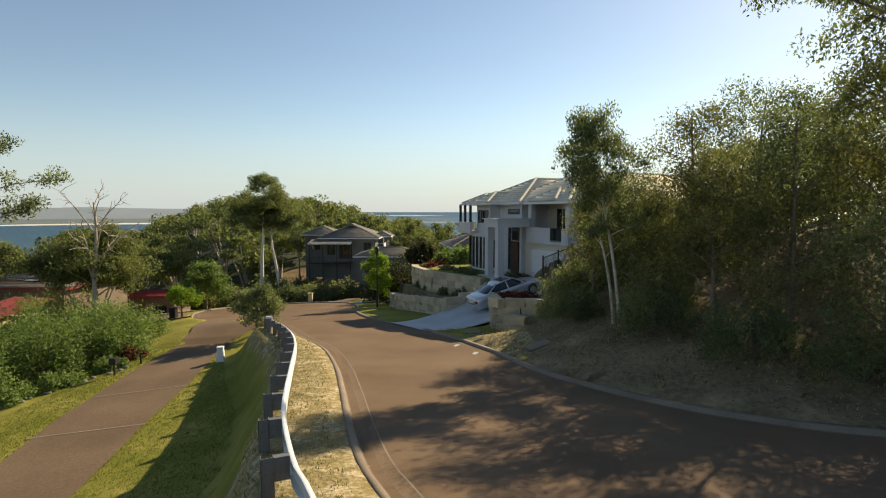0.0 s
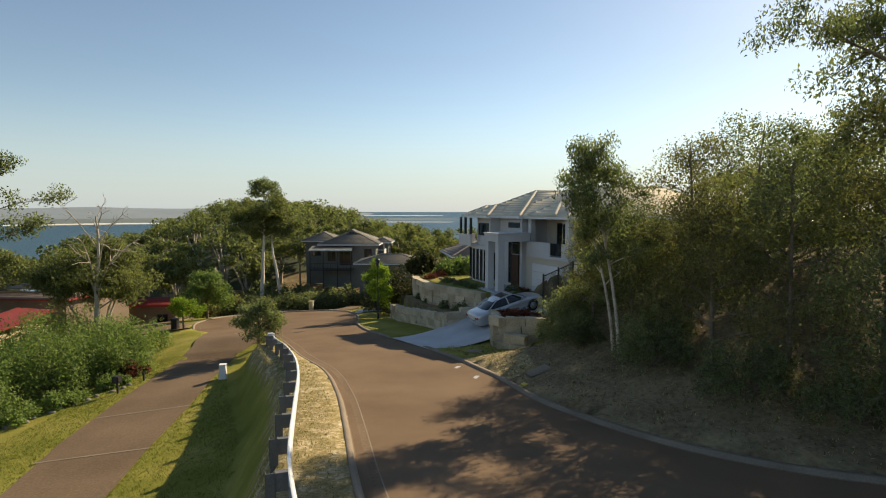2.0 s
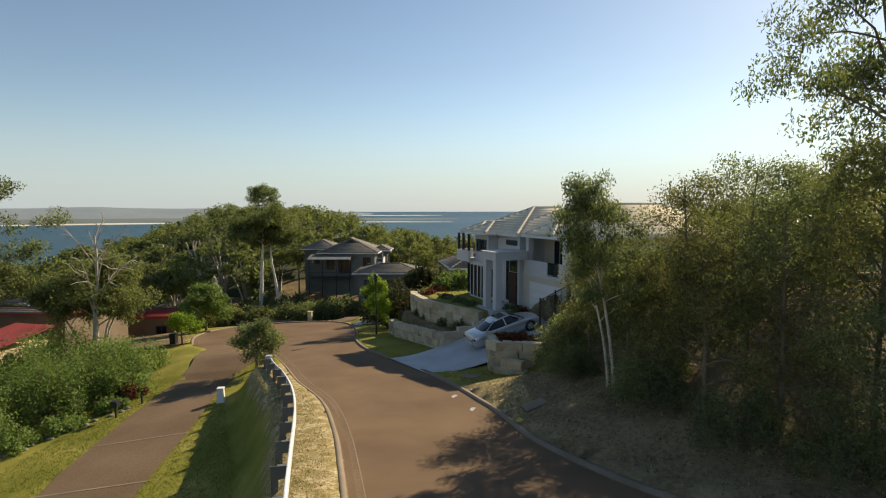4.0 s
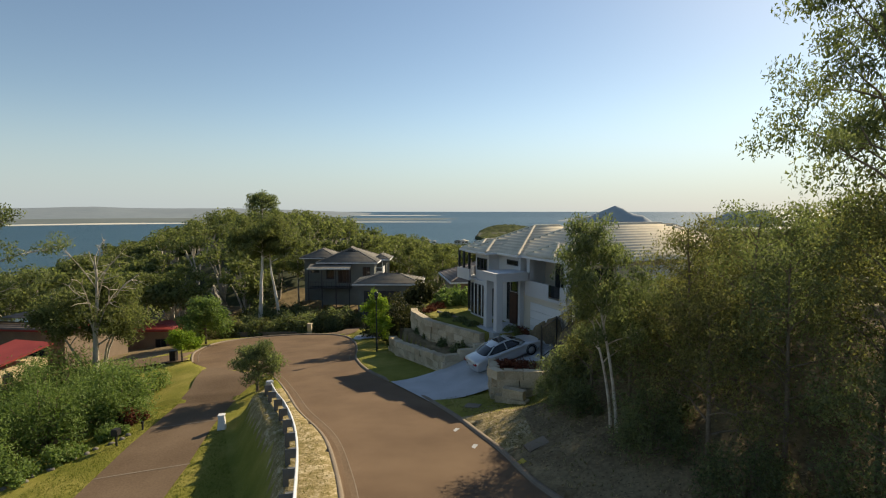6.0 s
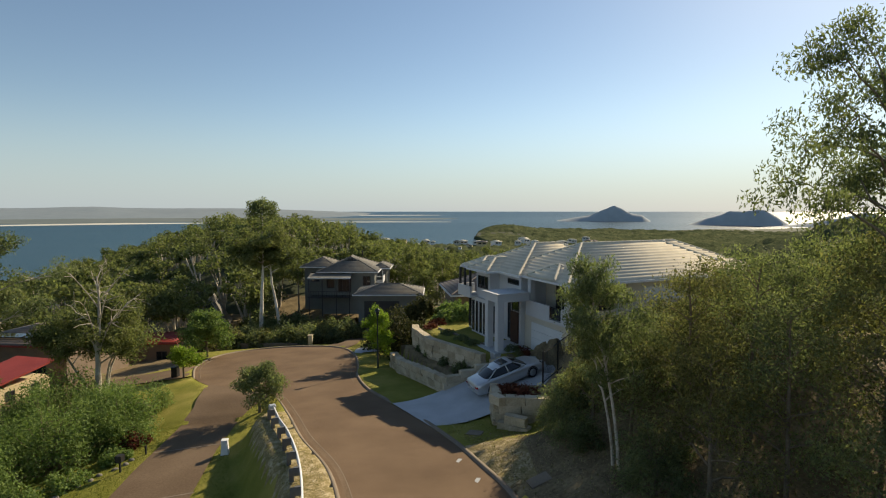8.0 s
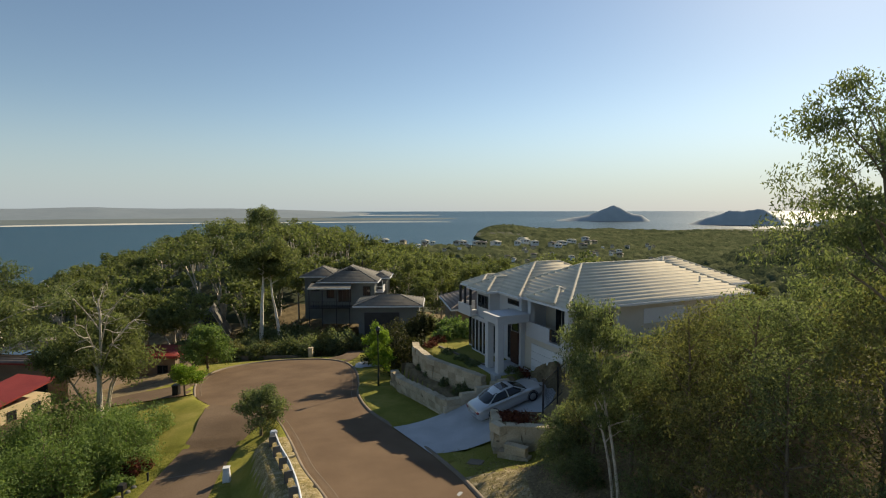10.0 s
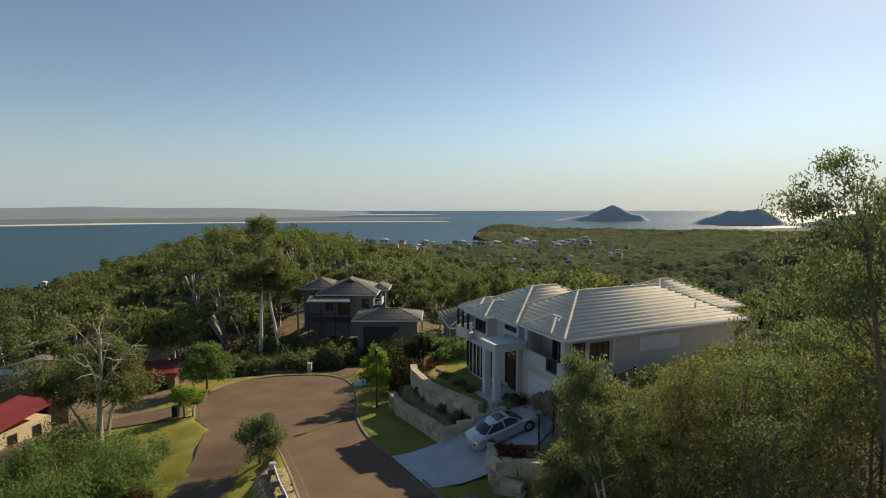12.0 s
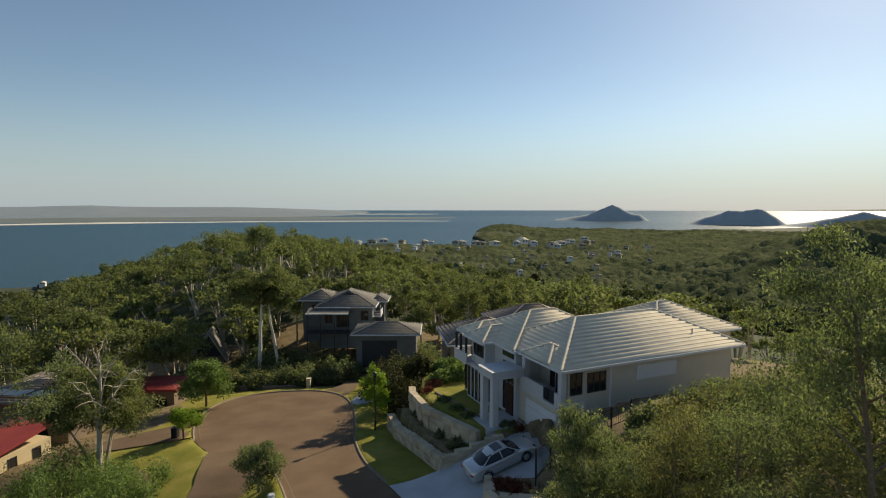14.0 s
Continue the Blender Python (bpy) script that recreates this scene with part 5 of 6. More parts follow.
car = holder("car", Matrix(), "silver four-door coupe parked on the pale driveway", "car")
body = link_mesh("body", *car_body([(-2.46, 0.55, 0.45, 0.62, 0.45, 0.66), (-2.43, 0.80, 0.32, 0.80, 0.66, 0.90), (-2.3, 0.90, 0.24, 0.90, 0.74, 0.99), (-1.9, 0.93, 0.21, 0.93, 0.78, 1.02), (-1.0, 0.94, 0.20, 0.93, 0.80, 0.98), (0.0, 0.935, 0.20, 0.92, 0.80, 0.96), (0.9, 0.935, 0.20, 0.90, 0.80, 0.95), (1.5, 0.93, 0.21, 0.84, 0.78, 0.90), (2.0, 0.90, 0.23, 0.74, 0.70, 0.80), (2.3, 0.80, 0.27, 0.62, 0.58, 0.68), (2.45, 0.55, 0.34, 0.50, 0.40, 0.54)]), CAR_PAINT, car, "silver painted body", smooth=True)
cabin = link_mesh("glasshouse", *car_body([(-1.78, 0.60, 0.90, 0.97, 0.55, 0.98), (-1.3, 0.76, 0.90, 1.02, 0.60, 1.18), (-0.75, 0.80, 0.90, 1.06, 0.62, 1.345), (-0.1, 0.82, 0.90, 1.06, 0.62, 1.385), (0.4, 0.82, 0.90, 1.05, 0.62, 1.34), (0.85, 0.80, 0.90, 1.0, 0.62, 1.13), (1.25, 0.70, 0.86, 0.92, 0.6, 0.93)]), GLASS, car, "dark tinted glass round the cabin", smooth=True)
roof_skin = link_mesh("roof_panel", *car_body([(-1.0, 0.56, 1.24, 1.255, 0.5, 1.275), (-0.7, 0.61, 1.33, 1.35, 0.55, 1.375), (-0.1, 0.625, 1.36, 1.39, 0.56, 1.41), (0.3, 0.62, 1.34, 1.365, 0.55, 1.385), (0.45, 0.6, 1.315, 1.335, 0.53, 1.35)]), CAR_PAINT, car, "silver roof", smooth=True)
part("sunroof", boxes((-0.42, -0.45, 1.40, 0.42, 0.15, 1.432), bevel=0.01), GLASS, car, "dark glass sunroof")
for sx in (-1, 1):
    for a, b in (((0.80 * sx, -1.62, 0.95), (0.60 * sx, -0.85, 1.34)), ((0.82 * sx, -0.15, 0.95), (0.63 * sx, -0.18, 1.385)), ((0.79 * sx, 1.05, 0.94), (0.60 * sx, 0.40, 1.36))):
        a, b = np.array(a), np.array(b)
        link_mesh("window_pillar", *tube([a, (a + b) / 2 + [0.03 * sx, 0, 0.01], b], [0.045, 0.035, 0.035], 6), CAR_PAINT, car, smooth=True)
    part("mirror", boxes((sx * 0.93 - 0.09, 0.72, 0.95, sx * 0.93 + 0.09, 0.86, 1.07), bevel=0.03), CAR_PAINT, car)
    part("tail_light", boxes((sx * 0.66 - 0.17, -2.455, 0.66, sx * 0.66 + 0.17, -2.25, 0.84), bevel=0.04), TAIL, car, "red tail lamp")
    part("headlight", boxes((sx * 0.62 - 0.15, 2.05, 0.56, sx * 0.62 + 0.15, 2.33, 0.68), bevel=0.04), GLASS, car)
    for y in (-1.42, 1.43):
        ang = np.linspace(0, 2 * np.pi, 28, endpoint=False)
        wheel = link_mesh("wheel", *tube([(sx * 0.70, y, 0.33), (sx * 0.72, y, 0.33), (sx * 0.90, y, 0.33), (sx * 0.94, y, 0.33), (sx * 0.945, y, 0.33)], [0.29, 0.335, 0.335, 0.31, 0.23], 28), TYRE, car, "black tyre", smooth=True)
        link_mesh("rim", *tube([(sx * 0.925, y, 0.33), (sx * 0.94, y, 0.33), (sx * 0.93, y, 0.33), (sx * 0.915, y, 0.33)], [0.235, 0.225, 0.20, 0.01], 20), RIM, wheel, "alloy rim")
        for s5 in range(5):
            aa_ = s5 * 2 * math.pi / 5
            p0, p1 = np.array([sx * 0.945, y, 0.33]), np.array([sx * 0.94, y + 0.2 * math.cos(aa_), 0.33 + 0.2 * math.sin(aa_)])
            link_mesh("spoke", *tube([p0, (p0 + p1) / 2, p1], [0.035, 0.028, 0.032], 5), RIM, wheel)
        arch = np.stack([np.full(13, sx * 0.925), y + 0.37 * np.cos(np.linspace(0, np.pi, 13)), 0.33 + 0.37 * np.sin(np.linspace(0, np.pi, 13))], 1)
        link_mesh("wheel_arch", *tube(arch, np.full(13, 0.03), 6), BLACK_METAL, car)
part("number_plate", boxes((-0.26, -2.475, 0.62, 0.26, -2.44, 0.74)), WHITE_PAINT, car, "number plate with a plain bar")
part("bumper", boxes((-0.72, -2.48, 0.36, 0.72, -2.40, 0.54), bevel=0.03), CAR_PAINT, car)
wy = math.atan2(31.9 - 30.75, 5.66 - 3.09)
rear, front = Vector((2.75, 31.9)), Vector((5.4, 32.95))
mid = (rear + front) / 2
zr, zf = float(drive_z(rear.x, rear.y)), float(drive_z(front.x, front.y))
car.matrix_world = Matrix.Translation((mid.x, mid.y, (zr + zf) / 2 + 0.0)) @ Matrix.Rotation(math.atan2(front.y - rear.y, front.x - rear.x) - math.pi / 2, 4, "Z") @ Matrix.Rotation(math.atan2(zf - zr, (front - rear).length), 4, "X")


# ---- planting on the street ----
tree("street_tree", -12.3, 33.8, 3.3, 1.6, 21, LEAF_GUM, BARK_BROWN, "small round-crowned tree on the lower lawn", 0.33, 12, 0.085, n_leaves=10000, leaf=0.13, clump=0.52, fork=5)
tree("street_tree", -22.6, 44.4, 2.75, 1.35, 22, LEAF_BRIGHT, BARK_BROWN, "small pale green tree beside the shared drive", 0.38, 11, 0.07, n_leaves=6500, leaf=0.15, clump=0.5, fork=4)
tree("street_tree", -5.9, 46.4, 5.3, 1.35, 23, LEAF_BRIGHT, BARK_BROWN, "bright lime-green young street tree", 0.25, 15, 0.06, n_leaves=6000, leaf=0.16, clump=0.48, fork=4)
tree("street_tree", -25.6, 55.5, 5.0, 2.7, 24, LEAF_BUSH, BARK_BROWN, "dense dark green round tree beside the turning circle", 0.28, 14, 0.12, n_leaves=10000, leaf=0.23, clump=0.85, fork=4)
# bushes on the downhill side
for n, (x, y, h, w) in enumerate([(-20.2, 31.5, 3.6, 4.4), (-22.5, 28.6, 4.6, 5.2), (-21.5, 34.8, 3.4, 4.6), (-25.0, 32.5, 4.8, 5.6), (-26.6, 27.5, 4.8, 5.6), (-23.2, 24.6, 3.6, 4.6), (-29.5, 31.5, 5.4, 6.0), (-27.2, 36.5, 4.2, 5.6), (-30.5, 25.5, 4.4, 5.6), (-26.5, 22.6, 3.6, 4.6)]):
    bush("bush", x, y, h, w, 100 + n, LEAF_BUSH, "soft feathery green shrub below the lower lawn", 9500, 0.2, "shrubs below the lower lawn", slim=0.16)
for n, (x, y, h, w) in enumerate([(-18.6, 28.4, 0.9, 1.6), (-19.6, 26.0, 0.9, 2.2), (-20.6, 24.0, 1.0, 2.2), (-18.7, 30.4, 1.0, 1.6), (-21.5, 22.3, 0.9, 2.0)]):
    bush("bush", x, y, h, w, 120 + n, LEAF_RED if n == 3 else LEAF_BUSH, "low rust-red shrub beside the drive" if n == 3 else "low straggling shrub at the lawn's edge", 2200, 0.12, "low shrubs at the lawn's edge")
# hedges and shrubs round the turning circle
rng = np.random.default_rng(31)
for n in range(26):
    x, y = -27 + 15.5 * (n % 13) / 12 + rng.uniform(-0.6, 0.6), 66.0 + 3.8 * (n // 13) + rng.uniform(-0.8, 0.8)
    bush("hedge_shrub", x, y, rng.uniform(1.9, 3.3), rng.uniform(2.4, 3.6), 140 + n, LEAF_DARK if n % 3 else LEAF_OLIVE, "rounded garden shrub before the grey house", 1800, 0.24, "garden shrubs before the grey house")
for n, (x, y, h, w, red_) in enumerate([(-4.0, 51.0, 5.2, 5.4, 0), (-1.2, 53.5, 5.2, 4.6, 0), (-6.0, 56.0, 4.2, 4.6, 0), (1.0, 49.5, 1.3, 3.0, 2), (-2.0, 48.2, 2.2, 2.6, 0), (-5.5, 60.5, 4.4, 5.0, 0), (2.0, 47.3, 1.6, 2.6, 2), (3.6, 47.8, 1.8, 2.6, 2), (0.2, 46.4, 1.2, 2.2, 2)]):
    bush("garden_bush", x, y, h, w, 180 + n, LEAF_BUSH if red_ == 2 else LEAF_SHADE, "fresh green garden shrub on the front terrace" if red_ == 2 else "dense dark shrub beside the white house", 4500, 0.22, "garden shrubs beside the white house", z=3.5 if inside(TERRACE_UP, x, y) else None)
for n, (x, y, h, w, z, k) in enumerate([(-1.6, 41.9, 0.7, 1.3, 2.08, 0), (-0.8, 40.0, 0.8, 1.3, 2.08, 0), (0.2, 38.0, 0.7, 1.2, 2.08, 0), (1.2, 36.2, 0.9, 1.4, 2.08, 0), (2.0, 35.7, 0.6, 1.0, 2.08, 0), (-1.0, 43.6, 0.5, 1.4, 3.5, 1), (-0.4, 45.2, 0.6, 1.6, 3.5, 1), (0.4, 41.5, 0.5, 1.2, 3.5, 0), (1.4, 39.6, 0.5, 1.2, 3.5, 0), (2.2, 38.2, 0.5, 1.2, 3.5, 0), (4.2, 28.1, 0.35, 2.0, 3.5, 1), (3.6, 28.5, 0.3, 1.4, 3.5, 1), (4.9, 36.3, 0.7, 1.6, 3.35, 0), (5.6, 36.4, 0.6, 1.3, 3.35, 1)]):
    bush("bedding_plant", x, y, h, w, 200 + n, LEAF_RED if k else LEAF_DARK, "low red-brown bedding plants" if k else "low dark green bedding shrub", 1500, 0.1, "bedding plants of the white house", z=z)

for n, (x, y, h, w) in enumerate([(-27, 71, 3.0, 4.5), (-23.5, 74.5, 2.6, 4.0), (-20.5, 75.5, 2.4, 3.6), (-17.5, 74.8, 2.2, 3.4), (-14.6, 74.0, 2.4, 3.2), (-29.5, 66.5, 3.6, 4.5), (-25.5, 77.5, 4.5, 4.5), (-13.0, 71.5, 1.6, 2.6), (-1.5, 66.0, 3.4, 4.4), (-2.0, 72.0, 4.0, 5.0), (-5.0, 65.0, 3.0, 4.0), (1.0, 63.0, 3.6, 4.0), (-26.0, 74.0, 5.2, 4.6), (-22.0, 72.0, 4.0, 4.6), (-19.0, 73.0, 4.2, 4.2), (-16.0, 72.2, 3.6, 4.0), (-20.8, 76.2, 4.6, 4.0), (-17.6, 76.4, 3.8, 3.8), (-14.6, 76.3, 3.6, 3.2), (-24.0, 79.0, 4.6, 4.4), (-28.5, 76.5, 4.4, 4.4), (-9.0, 79.5, 4.0, 4.4), (-6.5, 78.5, 4.6, 4.8), (-13.0, 67.0, 2.0, 2.6), (-31.0, 72.5, 3.0, 4.0), (-33.6, 71.5, 2.8, 4.0), (-29.6, 69.8, 2.8, 3.6), (-36.5, 72.5, 3.0, 4.0)]):
    bush("garden_bush", x, y, h, w, 220 + n, (LEAF_GUM, LEAF_DARK, LEAF_OLIVE)[n % 3], "tall leafy garden shrub round the grey house", 3500, 0.24, "tall shrubs round the grey house")
# low cover on the bank beside the white house
for n, (x, y, h, w) in enumerate([(11.3, 27.6, 2.8, 1.8), (13.6, 28.2, 1.9, 2.8), (15.0, 30.2, 1.6, 2.8), (9.4, 26.6, 1.8, 2.4), (17.6, 31.6, 2.0, 3.0), (20.4, 33.0, 2.4, 3.0), (12.6, 24.2, 2.0, 2.8), (22.5, 30.5, 3.0, 3.6), (7.4, 26.4, 1.5, 2.0), (24.5, 34.5, 3.0, 4.0), (26.5, 38.5, 3.2, 4.5)]):
    bush("undergrowth", x, y, h, w, 240 + n, LEAF_OLIVE if n % 2 else LEAF_DARK, "rough shrub on the bank beside the white house", 4000, 0.15, "rough shrubs beside the white house")
# edging stones along the bushes
ROCK = material("grey_field_stone", (0.12, 0.11, 0.095), (0.22, 0.2, 0.17), 3, 18, 0.95, 0.6, 0.03)
for n in range(16):
    f = n / 15
    x, y = -21.6 + 4.0 * f + rng.uniform(-0.2, 0.2), 20.8 + 7.6 * f
    bm = bmesh.new()
    bmesh.ops.create_icosphere(bm, subdivisions=2, radius=1.0)
    for v in bm.verts:
        v.co *= 1 + 0.25 * noise.noise(v.co * 1.3 + Vector((n * 3.1, 0, 0)))
        v.co = Vector((v.co.x * 0.19, v.co.y * 0.14, v.co.z * 0.10))
    bm.transform(Matrix.Translation((x, y, float(ground_z(x, y)) + 0.02)) @ Matrix.Rotation(rng.uniform(0, 3), 4, "Z"))
    tagged(part("edging_stone", bm, ROCK, None, smooth=True), "grey field stone edging the lower lawn", "stone", "stones edging the lower lawn")

# gums and scrub on the uphill bank
tree("gum_tree", 6.2, 18.0, 8.0, 1.4, 45, LEAF_GUM, BARK_PALE, "slender pale-barked gum at the edge of the scrub", 0.46, 15, 0.05, lean=(-1.15, 0.6), n_leaves=13000, leaf=0.13, clump=0.52, droop=0.7, slim=0.18, wiggle=0.05)
tree("gum_tree", 6.15, 18.5, 5.6, 0.8, 46, LEAF_GUM, BARK_PALE, "thin pale gum stem beside the larger one", 0.5, 8, 0.05, lean=(-0.9, 0.3), n_leaves=3000, leaf=0.12, clump=0.35, droop=0.7, slim=0.18, wiggle=0.05)
tree("gum_tree", 11.9, 12.6, 13.9, 3.1, 42, LEAF_GUM, BARK_BROWN, "tall open-crowned gum rising above the scrub", 0.6, 12, 0.115, lean=(-1.2, 0.2), n_leaves=15000, leaf=0.13, clump=0.62, droop=0.7, fork=3, slim=0.18)
tree("gum_tree", 14.5, 15.0, 12.0, 2.8, 43, LEAF_GUM, BARK_BROWN, "tall gum behind the scrub", 0.4, 13, 0.16, n_leaves=14000, leaf=0.16, clump=0.75, droop=0.7, fork=4, slim=0.2)
# places, top heights and spreads of the scrub
scrub = [(7.3, 19.8, 9.7, 1.6), (8.7, 18.0, 12.5, 1.8), (10.4, 17.2, 12.8, 2.0), (8.0, 15.2, 9.6, 1.8), (9.8, 14.4, 11.6, 1.9), (11.8, 13.6, 13.4, 2.1), (10.6, 11.6, 9.2, 1.8), (12.8, 11.4, 11.6, 2.2), (13.8, 13.8, 14.4, 2.4), (6.5, 22.2, 9.4, 1.4), (8.4, 21.8, 9.3, 1.8), (10.4, 20.6, 11.0, 2.0), (12.4, 18.4, 12.0, 2.2), (14.6, 16.4, 13.5, 2.4)]
scrub += [(6.4, 24.8, 5.6, 1.3), (8.2, 24.4, 7.8, 1.6), (10.4, 24.0, 9.0, 1.8), (12.6, 22.4, 11.0, 2.0), (15.0, 20.6, 12.4, 2.2), (12.6, 26.0, 9.0, 1.7), (15.4, 25.0, 10.4, 2.0), (18.0, 23.4, 12.0, 2.2), (17.0, 28.8, 8.8, 1.7), (19.5, 29.5, 9.2, 2.0), (14.6, 9.6, 11.0, 2.1), (17.0, 12.4, 14.0, 2.6), (18.0, 18.0, 13.5, 2.6), (21.0, 26.0, 11.5, 2.6)]
for n, (x, y, top, s) in enumerate(scrub):
    h = max(1.5, (top + (0.6 if top > 9.5 else 0.0) - float(ground_z(x, y))) * 0.93)
    near = y < 23 and x < 12.5
    tree("scrub_tree", x, y, h, s, 300 + n, (LEAF_DARK, LEAF_OLIVE, LEAF_GUM, LEAF_OLIVE)[n % 4], BARK_BROWN, ("dense dark scrub tree on the shaded bank", "olive wattle in the scrub on the bank", "green gum sapling in the scrub", "olive wattle in the scrub on the bank")[n % 4], 0.15, 14, 0.06, n_leaves=9200 if near else 6000, leaf=0.10 if near else 0.14, clump=0.62, fork=5, group="scrub on the bank", droop=0.4, slim=0.24)
for n, (x, y, h, w) in enumerate([(6.6, 16.2, 1.8, 2.6), (8.0, 13.2, 1.9, 2.6), (9.6, 11.6, 1.8, 2.4), (5.4, 20.6, 1.6, 2.2), (5.2, 22.8, 1.9, 2.2), (5.6, 24.9, 1.6, 2.0), (11.8, 10.2, 1.8, 2.6), (7.3, 17.6, 2.2, 2.4), (13.9, 8.6, 2.0, 2.8)]):
    bush("undergrowth", x, y, h, w, 340 + n, LEAF_DARK, "dark tangled undergrowth below the scrub", 5500, 0.10, "undergrowth on the bank", slim=0.2)

# trees down the slope on the left
tree("gum_tree", -26.6, 39.4, 7.7, 3.9, 51, LEAF_WOOD, BARK_PALE, "pale many-stemmed gum with a loose yellow-green crown", 0.42, 14, 0.16, n_leaves=21000, leaf=0.22, clump=1.0, droop=0.5, wiggle=0.2, slim=0.2, rise=1.9, fork=4)
for n, (dx, dy, hh, lx, ly) in enumerate([(0.5, -0.4, 6.2, 1.9, -0.6), (-0.4, -0.5, 6.4, -1.8, -0.8), (0.2, 0.4, 5.9, 0.9, 0.8)]):
    tree("gum_tree", -26.6 + dx, 39.4 + dy, hh, 1.9, 511 + n, LEAF_WOOD, BARK_PALE, "leaning white stem of the many-stemmed gum", 0.6, 8, 0.11, lean=(lx, ly), n_leaves=5500, leaf=0.22, clump=0.75, droop=0.5, wiggle=0.25, slim=0.2, rise=1.7, group="stems of the pale gum")
tree("dead_tree", -25.2, 37.0, 12.0, 3.0, 52, LEAF_OLIVE, BARK_DEAD, "bare dead tree with grey crooked branches", 0.36, 12, 0.19, n_leaves=60, leaf=0.1, clump=0.3, fork=6, wiggle=0.42, rise=2.1, lean=(0.4, 0.0))
tree("gum_tree", -25.0, 26.3, 14.3, 4.6, 53, LEAF_GUM, BARK_PALE, "spreading gum reaching over the slope", 0.72, 10, 0.2, n_leaves=12000, leaf=0.18, clump=0.7, droop=0.4, fork=4, slim=0.2)
tree("gum_tree", -25.6, 72.4, 17.6, 5.0, 54, LEAF_WOOD, BARK_WHITE, "big white-trunked gum with a wide umbrella crown", 0.72, 14, 0.3, n_leaves=20000, leaf=0.27, clump=1.3, droop=0.3, fork=4, wiggle=0.35, flat=0.6, lean=(0.6, 0.0), rise=0.7)
tree("gum_tree", -22.9, 72.8, 16.2, 3.6, 541, LEAF_WOOD, BARK_WHITE, "white-trunked gum leaning beside the big one", 0.72, 10, 0.24, n_leaves=11000, leaf=0.27, clump=1.15, droop=0.3, fork=4, wiggle=0.4, flat=0.6, lean=(-1.2, 0.0), rise=0.7)
tree("gum_tree", -36.5, 106.0, 15.2, 3.4, 55, LEAF_GUM, BARK_PALE, "lone gum standing above the wooded spur", 0.8, 8, 0.22, n_leaves=4500, leaf=0.34, clump=1.1, droop=0.2, fork=3)
for n, (x, y, h) in enumerate([(-33, 66, 10), (-38, 62, 9), (-44, 66, 11), (-42, 73, 9), (-50, 58, 10), (-56, 64, 11), (-42, 40, 9), (-48, 36, 10), (-52, 44, 10), (-58, 50, 11), (-40, 33, 8), (-36, 50, 7), (-29, 84, 11), (-25, 90, 12), (-19, 93, 11), (-13, 93, 12), (-6, 92, 11), (0, 90, 10), (5, 86, 10), (10, 84, 9), (-3, 84, 8), (9, 91, 11), (-32, 91, 12), (14, 79, 8), (-28, 79, 8)]):
    tree("gum_tree", x, y, h, h * 0.33, 60 + n, LEAF_WOOD, BARK_PALE, "pale-limbed gum on the slope below the street", 0.4, 10, 0.15, n_leaves=3800, leaf=0.33, clump=1.0, droop=0.4, group="gums below the street", wiggle=0.25)


# ---- distant town ----
far_kinds = []
for wall_mat, roof_mat, label in ((WHITE_PAINT, TILE_PALE, "small pale house among the trees of the distant town"), (CREAM, TILE_BROWN, "small cream house with a brown roof in the distant town"), (RENDER_BEIGE, TILE_GREY, "small beige house with a grey roof in the distant town")):
    h_ = holder("town_house", Matrix(), label, "house", "houses of the distant town")
    part("wall", boxes((-6, -5, -14, 6, 5, 4)), wall_mat, h_)
    hip_roof(h_, -7, -6, 7, 6, 4, 0.4, 3.0, roof_mat, caps=False)
    part("window", boxes((-4, -5.1, 1.0, -0.6, -5.0, 3.0)), GLASS, h_)
    part("window", boxes((0.8, -5.1, 1.0, 4.2, -5.0, 3.0)), GLASS, h_)
    far_kinds.append([h_, False])
rng = np.random.default_rng(77)
town = scatter(110, -420, 560, 420, 1480, lambda x, y: inside(COAST, x, y) and abs(x) < 0.75 * y and x < 0.42 * y and distance(COAST, x, y, True) > 25, 20)
town += [(-505, 660), (-480, 672), (-455, 684), (60, 1400), (100, 1380), (150, 1390), (210, 1400), (260, 1420), (300, 1380), (330, 1400), (-150, 1400), (-40, 1400), (-20, 1395), (380, 1500), (450, 1600), (240, 1500)]
for n, (x, y) in enumerate(town):
    s = rng.uniform(0.6, 1.0) * (0.8 + 1.0 * (y > 1300))
    m = Matrix.Translation((x, y, float(land_z(x, y)) + 8.0)) @ Matrix.Rotation(rng.uniform(-0.6, 0.6), 4, "Z")
    kind_ = far_kinds[0 if n >= 110 else int(rng.integers(0, 3))]
    if not kind_[1]:
        kind_[0].matrix_basis, kind_[1] = m, True
    else:
        copy_thing(kind_[0], m).scale = (s * rng.uniform(0.8, 1.5), s, s)


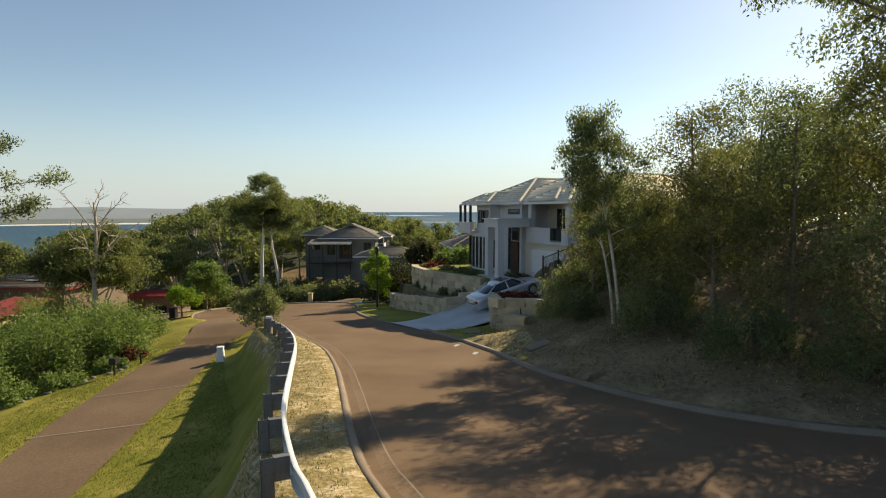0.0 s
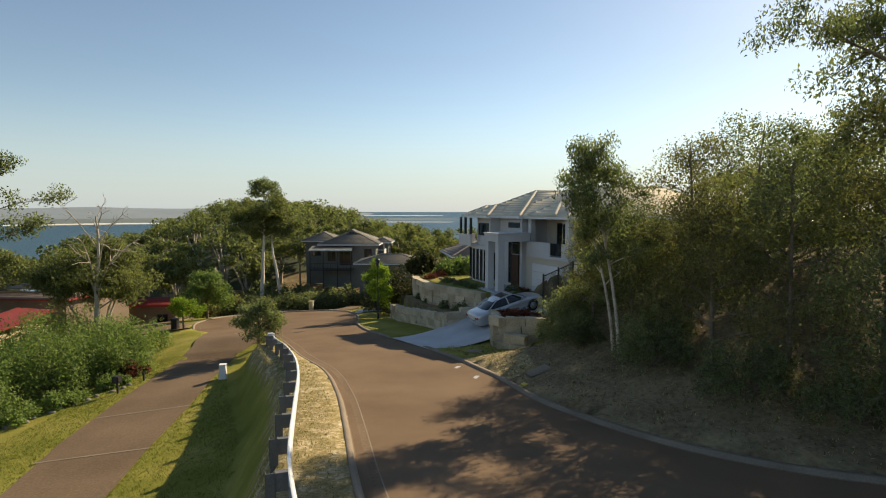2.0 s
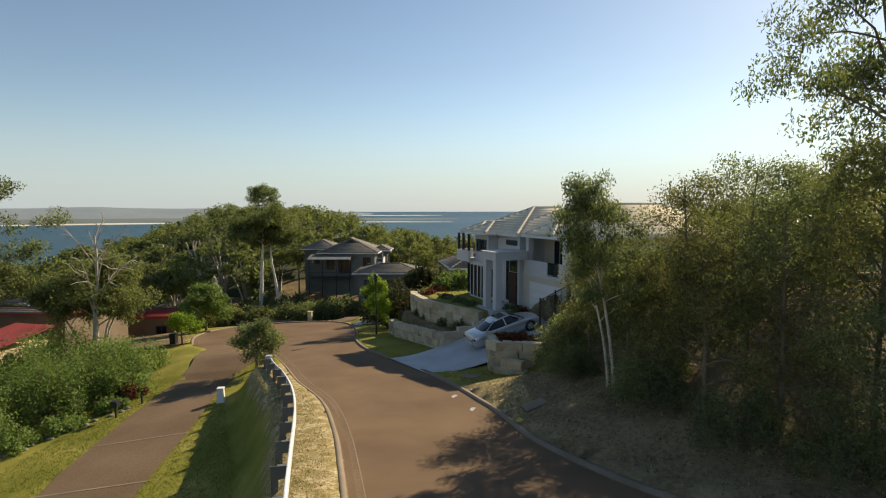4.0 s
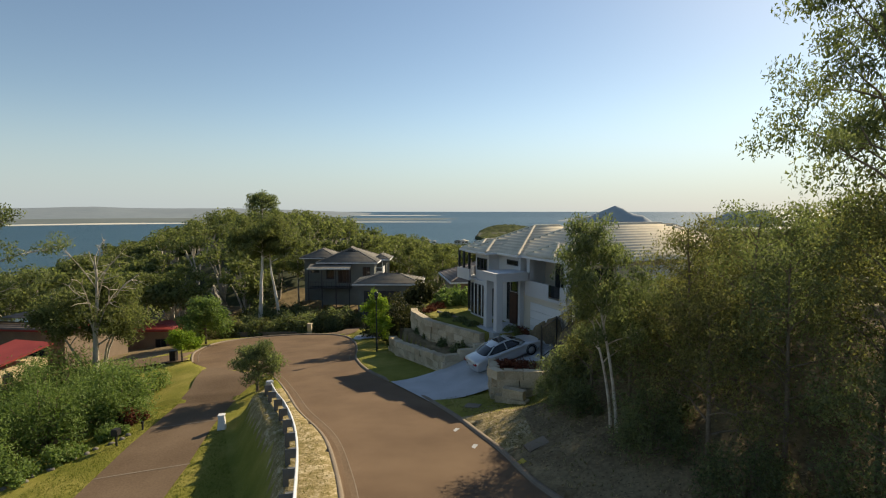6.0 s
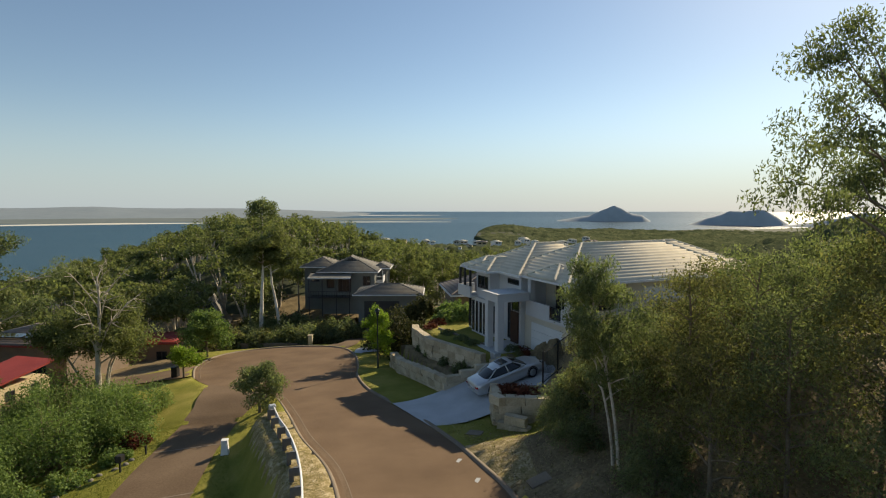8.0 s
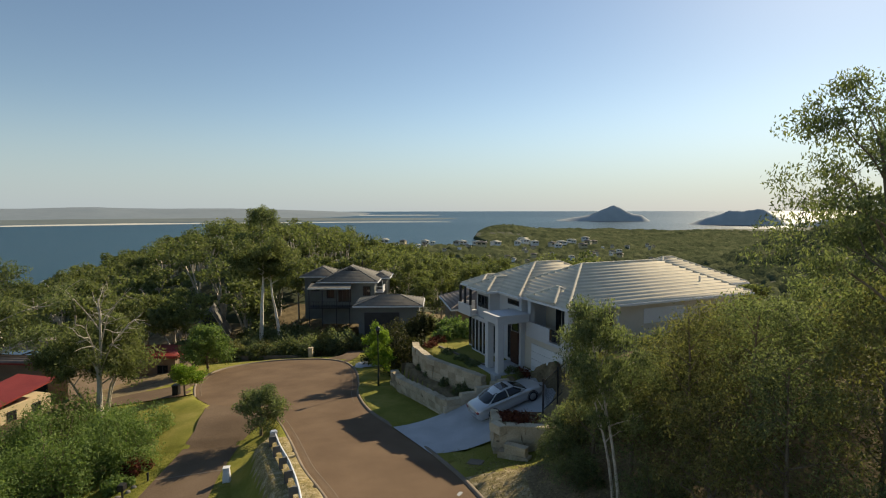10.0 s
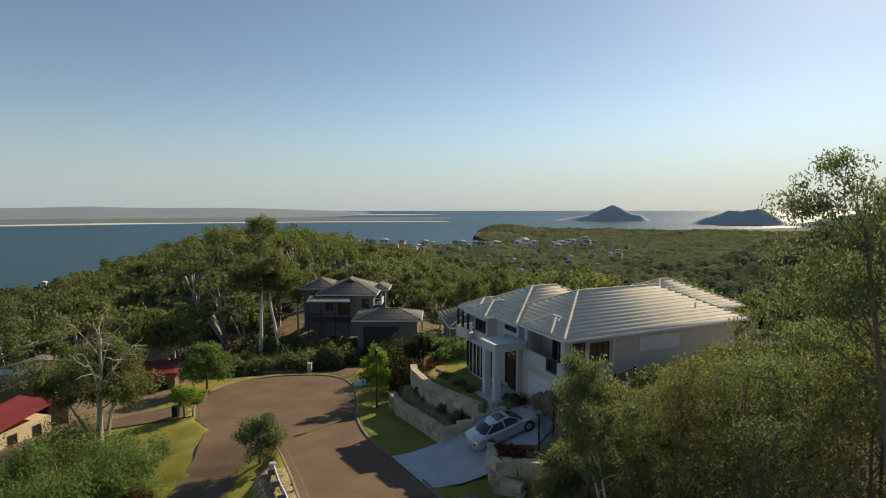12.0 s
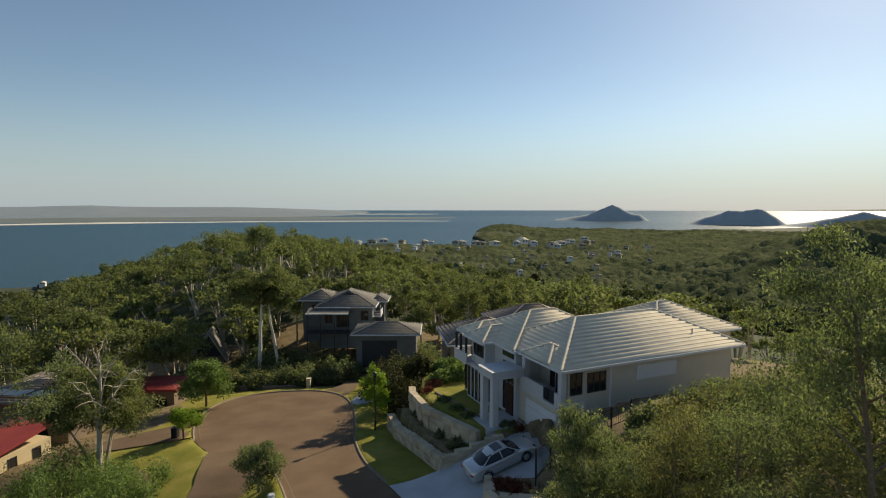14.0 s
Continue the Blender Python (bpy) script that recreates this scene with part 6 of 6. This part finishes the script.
# ---- grass and litter ----
def tufts(name, keep, box_, n, size, mat, label, seed):
    """Short blades standing on the ground, as one body."""
    r = np.random.default_rng(seed)
    x, y = r.uniform(box_[0], box_[1], n * 3), r.uniform(box_[2], box_[3], n * 3)
    ok = keep(x, y)
    x, y = x[ok][:n], y[ok][:n]
    z = ground_z(x, y)
    k = 4
    x, y, z = np.repeat(x, k), np.repeat(y, k), np.repeat(z, k)
    m = len(x)
    a = r.uniform(0, 6.28, m)
    s = size * r.uniform(0.5, 1.3, m)
    bx, by = x + r.normal(0, 0.05, m), y + r.normal(0, 0.05, m)
    w = 0.22 * s
    V = np.stack([np.c_[bx - w * np.cos(a), by - w * np.sin(a), z - 0.01], np.c_[bx + w * np.cos(a), by + w * np.sin(a), z - 0.01], np.c_[bx + s * 0.5 * np.sin(a) + r.normal(0, 0.3, m) * s, by - s * 0.5 * np.cos(a), z + s]], 1).reshape(-1, 3)
    return tagged(link_mesh(name, V, np.arange(3 * m).reshape(m, 3), mat), label, "grass", kind="stuff")


STRAW = leaf_material("dry_grass_blades", (0.13, 0.13, 0.04), (0.42, 0.36, 0.19), 0.3, 0.9)
GREEN = leaf_material("green_grass_blades", (0.10, 0.13, 0.025), (0.24, 0.25, 0.06), 0.35, 0.7)
DEAD = material("fallen_bark_and_leaves", (0.08, 0.055, 0.032), (0.32, 0.24, 0.14), 3, 20, 0.95, 0.0, island=0.9)
edge_left, edge_right = np.array(LEFT_KERB), np.array(RIGHT_KERB)
tufts("verge_grass", lambda x, y: (distance(edge_left, x, y) < 2.1) & (distance(edge_left, x, y) > 0.45) & ~inside(ROAD_EDGE, x, y) & (distance(edge_left, x, y) < distance(edge_right, x, y)), (-12, 1, 4, 33), 7500, 0.045, STRAW, "dry patchy grass on the verge", 501)
tufts("bank_grass", lambda x, y: (distance(edge_right, x, y) < 4.5) & (distance(edge_right, x, y) > 0.45) & ~inside(ROAD_EDGE, x, y) & ~inside(DRIVEWAY, x, y) & (distance(edge_left, x, y) > distance(edge_right, x, y)), (-1, 16, 7, 28), 1500, 0.07, STRAW, "thin dry grass on the shaded bank", 502)
tufts("lawn_grass", lambda x, y: ~inside(SIDE_DRIVE, x, y) & (distance(edge_left, x, y) > 3.5), (-19, -6, 12, 33), 12000, 0.05, GREEN, "short green grass of the lower lawn", 503)
r = np.random.default_rng(504)
lx, ly = r.uniform(1, 16, 22000), r.uniform(7.5, 26, 22000)
okl = (distance(edge_right, lx, ly) > 0.4) & (distance(edge_right, lx, ly) < 7) & ~inside(ROAD_EDGE, lx, ly)
lx, ly = lx[okl], ly[okl]
v, f = leaves(r, np.c_[lx, ly, np.zeros(len(lx))], 0.11, 0.0, 0.2)
v[:, 2] = v[:, 2] * 0.25 + np.repeat(ground_z(lx, ly), 4) + 0.02
tagged(link_mesh("leaf_litter", v, f, DEAD), "fallen bark and leaves on the shaded bank", "litter", kind="stuff")
